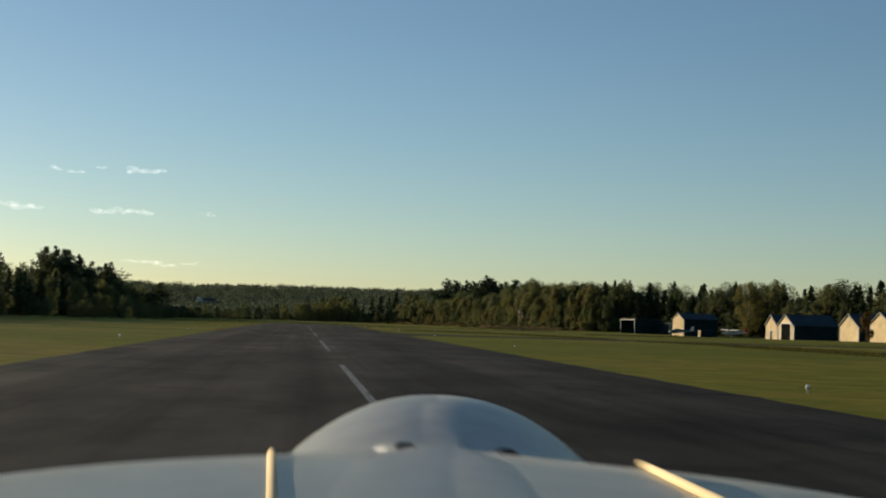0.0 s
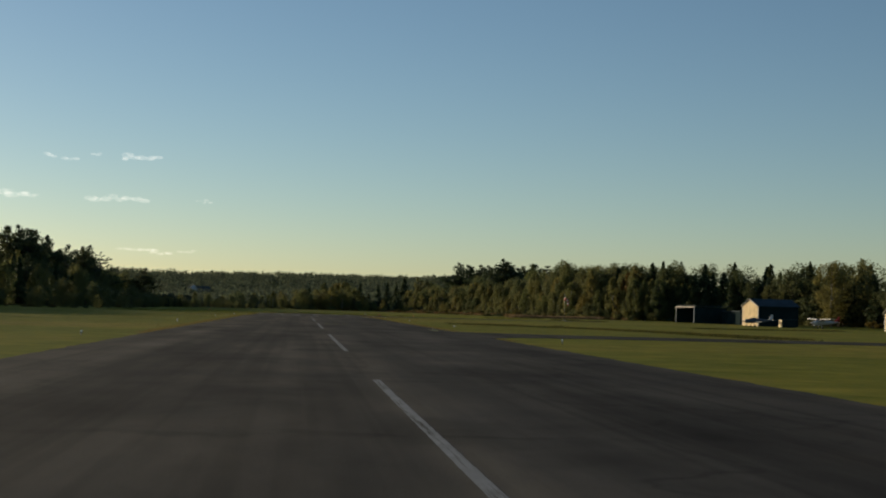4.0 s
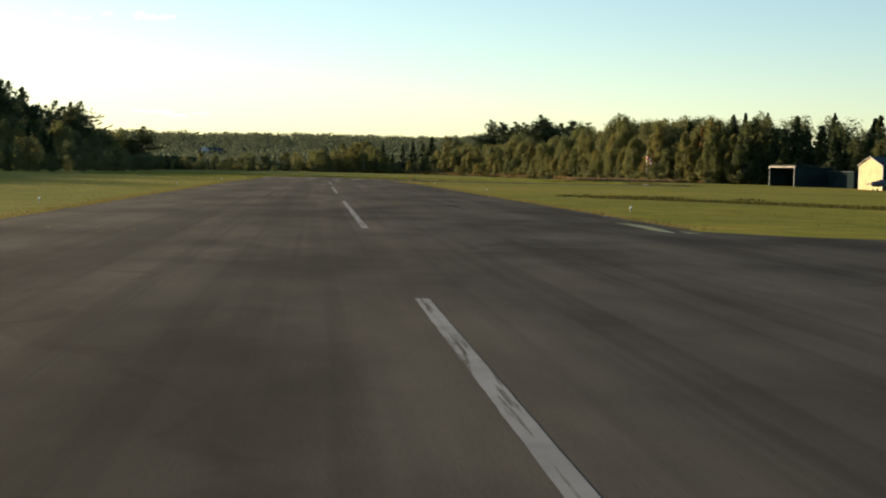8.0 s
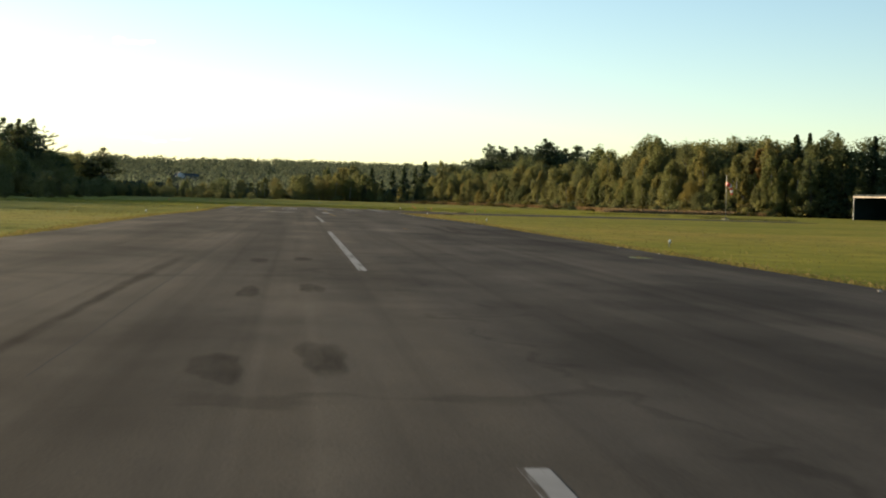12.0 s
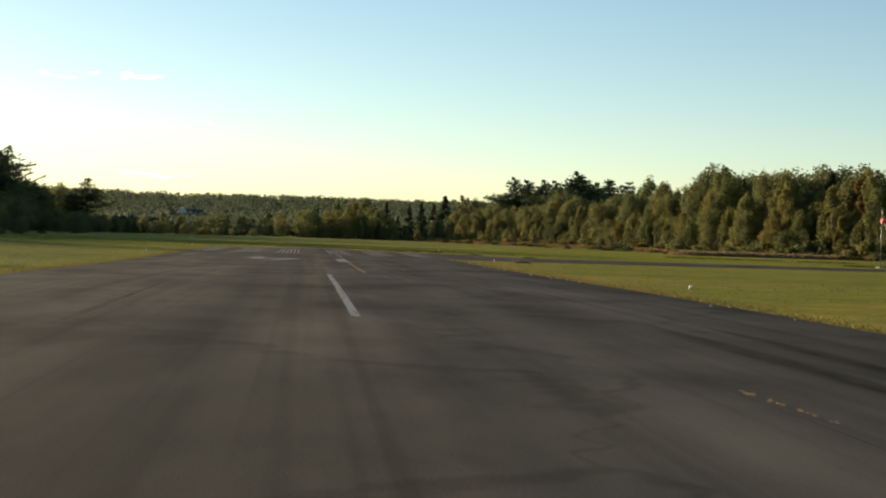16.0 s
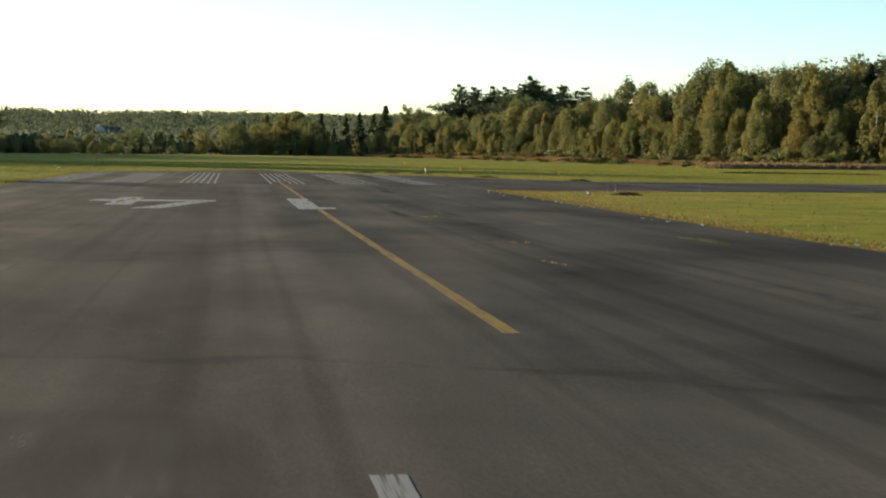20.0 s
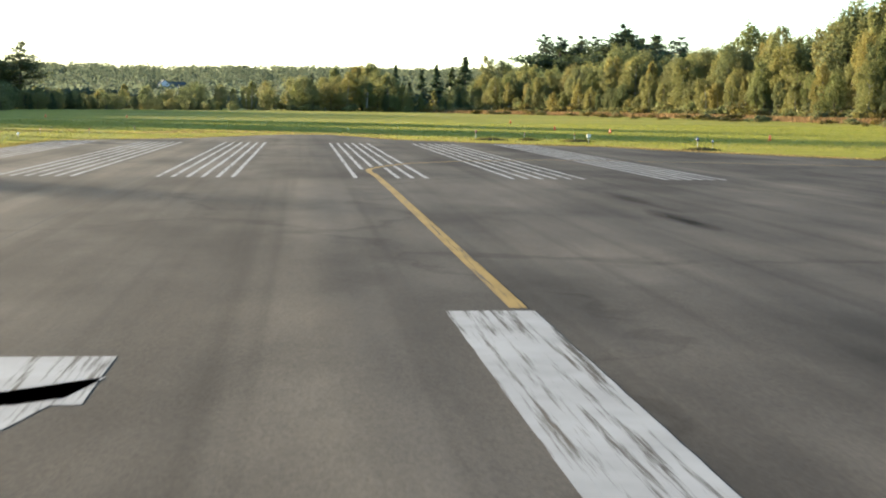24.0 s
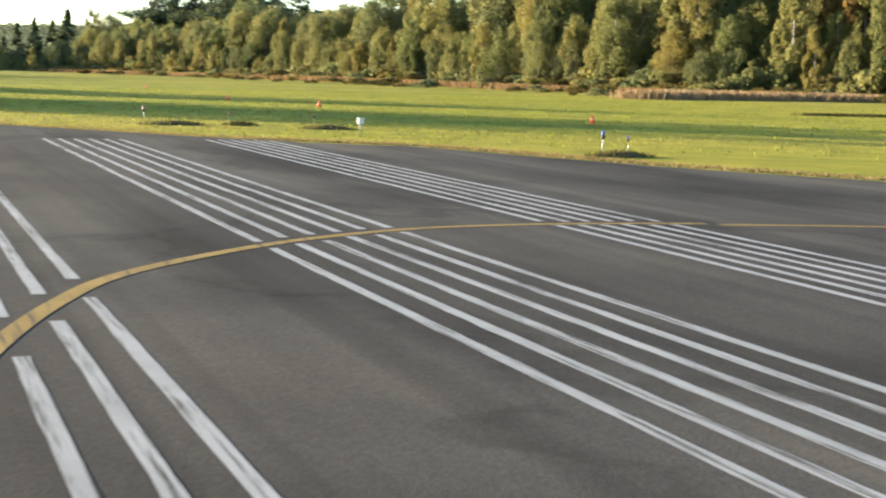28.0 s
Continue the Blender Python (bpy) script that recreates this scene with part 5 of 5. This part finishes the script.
for line, w0, w1, n in (([(15.5, -139.5), (20.7, -146.7), (25, -153), (28.5, -162), (31, -176), (33, -193)], 0.6, 5.0, 9000), ([(35, -211), (40, -224), (40.5, -250), (42, -290)], 5.0, 9.0, 9000), ([(45, -125), (54, -122), (66, -117)], 1.5, 4.0, 2600), ([(14.5, -136.4), (20, -136.2), (27, -139)], 0.3, 0.9, 700),
                        ([(43.5, 58.5), (48, 57.5), (56, 55), (66, 54)], 0.6, 2.0, 2500), ([(52, 26), (58, 24), (66, 22)], 0.6, 1.6, 1500)):
    for k in range(n):
        u = rng.uniform() ** (0.7 if w1 > 4 else 1.0)
        x, y = poly_at(line, u)
        w = w0 + (w1 - w0) * u
        x, y = x + (rng.uniform() - 0.5) * w * (1.0 if w1 > 4 else 0.2), y + (rng.uniform() - 0.3) * w * 1.2
        if noise.noise(Vector((x * 0.25, y * 0.25, 12.0))) < -0.3:
            continue
        spots.append((x + rng.normal(0, 0.3), y, terrain(x, y)))
blades("rough_grass", spots, 0.13, 0.05, ROUGH, "tall dark rough grass left standing in the mown field", 35, "grass")


spots = []
for (x0, y0), (x1, y1), n in (((-3.62, -21.1), (-4.15, -26.6), 260), ((0.5, -164.6), (2.7, -164.9), 220), ((3.85, -34.6), (4.35, -34.65), 70), ((-9.3, -164.8), (-7.0, -164.5), 160), ((-9.3, -196.4), (-4.0, -196.5), 60)):
    for k in range(n):
        u = rng.uniform()
        x, y = x0 + (x1 - x0) * u + rng.normal(0, 0.03), y0 + (y1 - y0) * u + rng.normal(0, 0.04)
        if math.sin(u * 17 + x0) > -0.2:
            spots.append((x, y, on_runway(x, y)))
dry_spots = []
for (x0, y0), (x1, y1), n in (((3.4, -104.6), (3.5, -107.4), 90), ((3.4, -45.0), (4.4, -45.1), 24), ((3.65, -49.4), (3.85, -50.8), 34), ((3.9, -25.6), (3.95, -26.0), 10)):
    for k in range(n):
        u = rng.uniform()
        x, y = x0 + (x1 - x0) * u + rng.normal(0, 0.014), y0 + (y1 - y0) * u + rng.normal(0, 0.014)
        if math.sin(u * 23 + x0) > -0.3:
            dry_spots.append((x, y, on_runway(x, y)))
blades("dry_crack_weeds", dry_spots, 0.022, 0.01, REED, "dry tan weeds in the cracks of the asphalt", 39, "weeds")
blades("crack_weeds", spots, 0.03, 0.010, WEED, "small weeds growing in the cracks of the asphalt", 36, "weeds")


STONE = plain("pale_stone", (0.42, 0.39, 0.34), 0.9, 0, 9, 0.35, 0.1)
pebble = bmesh.new()
bmesh.ops.create_icosphere(pebble, subdivisions=1, radius=0.05)
for v in pebble.verts:
    v.co *= 1 + 0.2 * noise.noise(v.co * 30)
    v.co.z *= 0.6
pebble_mesh = from_bm("stone", pebble, STONE)
for k in range(46):
    y = rng.uniform(-60, -9) if k < 34 else rng.uniform(-180, -60)
    x = edge_x(y, 1) + rng.normal(-0.15, 0.25)
    z = on_runway(x, y) if x < edge_x(y, 1) else terrain(x, y)
    ob = new("stone", pebble_mesh)
    ob.matrix_basis = pose(x, y, z + 0.012, 0, 0, rng.uniform(0, 360)) @ Matrix.Diagonal((rng.uniform(0.4, 1.1), rng.uniform(0.4, 1.0), rng.uniform(0.5, 1.0), 1))
    tagged(ob, "pale loose stone lying at the asphalt edge", "stone", "loose stones")


def soil_mound(x, y, w, h, seed):
    r = np.random.default_rng(seed)
    v, n = [(x, y, terrain(x, y) + 0.11)], 18
    for ring, (f, z) in enumerate(((0.35, 0.09), (0.7, 0.045), (1.0, -0.02))):
        for k in range(n):
            a = 2 * math.pi * k / n
            j = 1 + r.normal(0, 0.12)
            v.append((x + w / 2 * f * j * math.cos(a), y + h / 2 * f * j * math.sin(a), terrain(x, y) + z + r.normal(0, 0.008)))
    f = [(0, 1 + k, 1 + (k + 1) % n) for k in range(n)]
    for ring in range(2):
        s = 1 + ring * n
        f += [(s + k, s + n + k, s + n + (k + 1) % n, s + (k + 1) % n) for k in range(n)]
    tagged(new("soil_mound", mesh_of("soil_mound", v, f, SOIL, True)), "low dark soil mound in the grass by a light", "mound", "soil mounds")


mound_spots = []
for k, (x, y, w, h) in enumerate(((9.1, 39.0, 1.9, 1.5), (11.0, 38.9, 1.0, 0.9), (13.0, 36.8, 1.6, 1.0), (15.6, 24.4, 1.5, 0.8), (14.9, -12.9, 1.2, 0.6), (19.5, 14.7, 1.4, 0.7))):
    soil_mound(x, y, w, h, 300 + k)
    for j in range(260):
        a, f = rng.uniform(0, 2 * math.pi), rng.uniform() ** 0.5 * 1.1
        mound_spots.append((x + w / 2 * f * math.cos(a), y + h / 2 * f * math.sin(a), terrain(x, y) + 0.1 * max(0.0, 1 - f ** 1.5)))
blades("mound_grass", mound_spots, 0.06, 0.018, ROUGH, "dark grass tufts over the soil mounds", 37, "grass")


# ---- clouds ----
def make_cloud():
    """Thin bright vapour: its glow is emission put in for the sunlight that it scatters, and it thins out towards its
    rims.
    """
    m, n, l, b = material("cloud", 1.0)
    em = n.new("ShaderNodeEmission")
    em.inputs[0].default_value, em.inputs[1].default_value = (1.0, 0.87, 0.73, 1), 3.0
    tr, ms = n.new("ShaderNodeBsdfTransparent"), n.new("ShaderNodeMixShader")
    t = noise_tex(n, l, coords(n), 0.06, 4)
    r = ramp(n, [(0.38, (0, 0, 0)), (0.8, (0.12, 0.12, 0.12))])
    l.new(t.outputs[0], r.inputs[0])
    l.new(r.outputs[0], ms.inputs[0])
    l.new(tr.outputs[0], ms.inputs[1])
    l.new(em.outputs[0], ms.inputs[2])
    l.new(ms.outputs[0], n["Material Output"].inputs[0])
    return m


CLOUD = make_cloud()


def cloud(x, z, w, h, seed):
    r = np.random.default_rng(seed)
    bm = bmesh.new()
    count = max(3, int(w / h * 1.15))
    for k in range(count):
        s = h * r.uniform(0.35, 0.55)
        m = Matrix.Translation((x + w * ((k + r.uniform(0.2, 0.8)) / count - 0.5), 4000 + r.normal(0, 20), z + h * r.normal(0, 0.14))) @ Matrix.Diagonal((s * 1.7, s, s * 0.62, 1))
        bmesh.ops.create_icosphere(bm, subdivisions=2, radius=1.0, matrix=m)
    tagged(new("cloud", from_bm("cloud", bm, CLOUD, True)), "small pale cloud low over the horizon", "cloud", "clouds", "structure")


for k, (x, z, w, h) in enumerate(((-724, 417, 26, 14), (-665, 404, 34, 12), (-590, 420, 24, 12), (-488, 419, 52, 22), (-512, 412, 20, 12), (-432, 416, 34, 18), (-533, 295, 170, 22), (-860, 303, 150, 30), (-775, 300, 30, 14), (-280, 294, 44, 12), (-404, 141, 60, 12), (-470, 150, 110, 14), (-330, 148, 50, 10))):
    cloud(x, z, w, h, 200 + k)


# ---- the light aircraft's nose at the place where the roll begins ----
AIR_PAINT = plain("weathered_white_aircraft_paint", (0.70, 0.68, 0.62), 0.28, 0, 2.0, 0.16)


def nose_section(u, half, top, crown):
    """Cross-section of the cowling: half width, height of its top and how far the crown stands over the shoulders."""
    out = []
    for k in range(25):
        s = -1 + 2 * k / 24
        hump = math.exp(-(s * half / 0.17) ** 2)
        out.append((s * half, u, top - 0.036 * (abs(s) ** 2.2) * (half / 0.5) - crown * (1 - hump)))
    return out


def lofted(sections, mat, depth=0.03):
    bm = bmesh.new()
    rows = [[bm.verts.new(p) for p in sec] for sec in sections]
    for a, b in zip(rows, rows[1:]):
        for k in range(len(a) - 1):
            bm.faces.new((a[k], a[k + 1], b[k + 1], b[k]))
    back = bmesh.ops.solidify(bm, geom=bm.faces[:], thickness=depth)
    bmesh.ops.recalc_face_normals(bm, faces=bm.faces[:])
    return from_bm("skin", bm, mat, True)


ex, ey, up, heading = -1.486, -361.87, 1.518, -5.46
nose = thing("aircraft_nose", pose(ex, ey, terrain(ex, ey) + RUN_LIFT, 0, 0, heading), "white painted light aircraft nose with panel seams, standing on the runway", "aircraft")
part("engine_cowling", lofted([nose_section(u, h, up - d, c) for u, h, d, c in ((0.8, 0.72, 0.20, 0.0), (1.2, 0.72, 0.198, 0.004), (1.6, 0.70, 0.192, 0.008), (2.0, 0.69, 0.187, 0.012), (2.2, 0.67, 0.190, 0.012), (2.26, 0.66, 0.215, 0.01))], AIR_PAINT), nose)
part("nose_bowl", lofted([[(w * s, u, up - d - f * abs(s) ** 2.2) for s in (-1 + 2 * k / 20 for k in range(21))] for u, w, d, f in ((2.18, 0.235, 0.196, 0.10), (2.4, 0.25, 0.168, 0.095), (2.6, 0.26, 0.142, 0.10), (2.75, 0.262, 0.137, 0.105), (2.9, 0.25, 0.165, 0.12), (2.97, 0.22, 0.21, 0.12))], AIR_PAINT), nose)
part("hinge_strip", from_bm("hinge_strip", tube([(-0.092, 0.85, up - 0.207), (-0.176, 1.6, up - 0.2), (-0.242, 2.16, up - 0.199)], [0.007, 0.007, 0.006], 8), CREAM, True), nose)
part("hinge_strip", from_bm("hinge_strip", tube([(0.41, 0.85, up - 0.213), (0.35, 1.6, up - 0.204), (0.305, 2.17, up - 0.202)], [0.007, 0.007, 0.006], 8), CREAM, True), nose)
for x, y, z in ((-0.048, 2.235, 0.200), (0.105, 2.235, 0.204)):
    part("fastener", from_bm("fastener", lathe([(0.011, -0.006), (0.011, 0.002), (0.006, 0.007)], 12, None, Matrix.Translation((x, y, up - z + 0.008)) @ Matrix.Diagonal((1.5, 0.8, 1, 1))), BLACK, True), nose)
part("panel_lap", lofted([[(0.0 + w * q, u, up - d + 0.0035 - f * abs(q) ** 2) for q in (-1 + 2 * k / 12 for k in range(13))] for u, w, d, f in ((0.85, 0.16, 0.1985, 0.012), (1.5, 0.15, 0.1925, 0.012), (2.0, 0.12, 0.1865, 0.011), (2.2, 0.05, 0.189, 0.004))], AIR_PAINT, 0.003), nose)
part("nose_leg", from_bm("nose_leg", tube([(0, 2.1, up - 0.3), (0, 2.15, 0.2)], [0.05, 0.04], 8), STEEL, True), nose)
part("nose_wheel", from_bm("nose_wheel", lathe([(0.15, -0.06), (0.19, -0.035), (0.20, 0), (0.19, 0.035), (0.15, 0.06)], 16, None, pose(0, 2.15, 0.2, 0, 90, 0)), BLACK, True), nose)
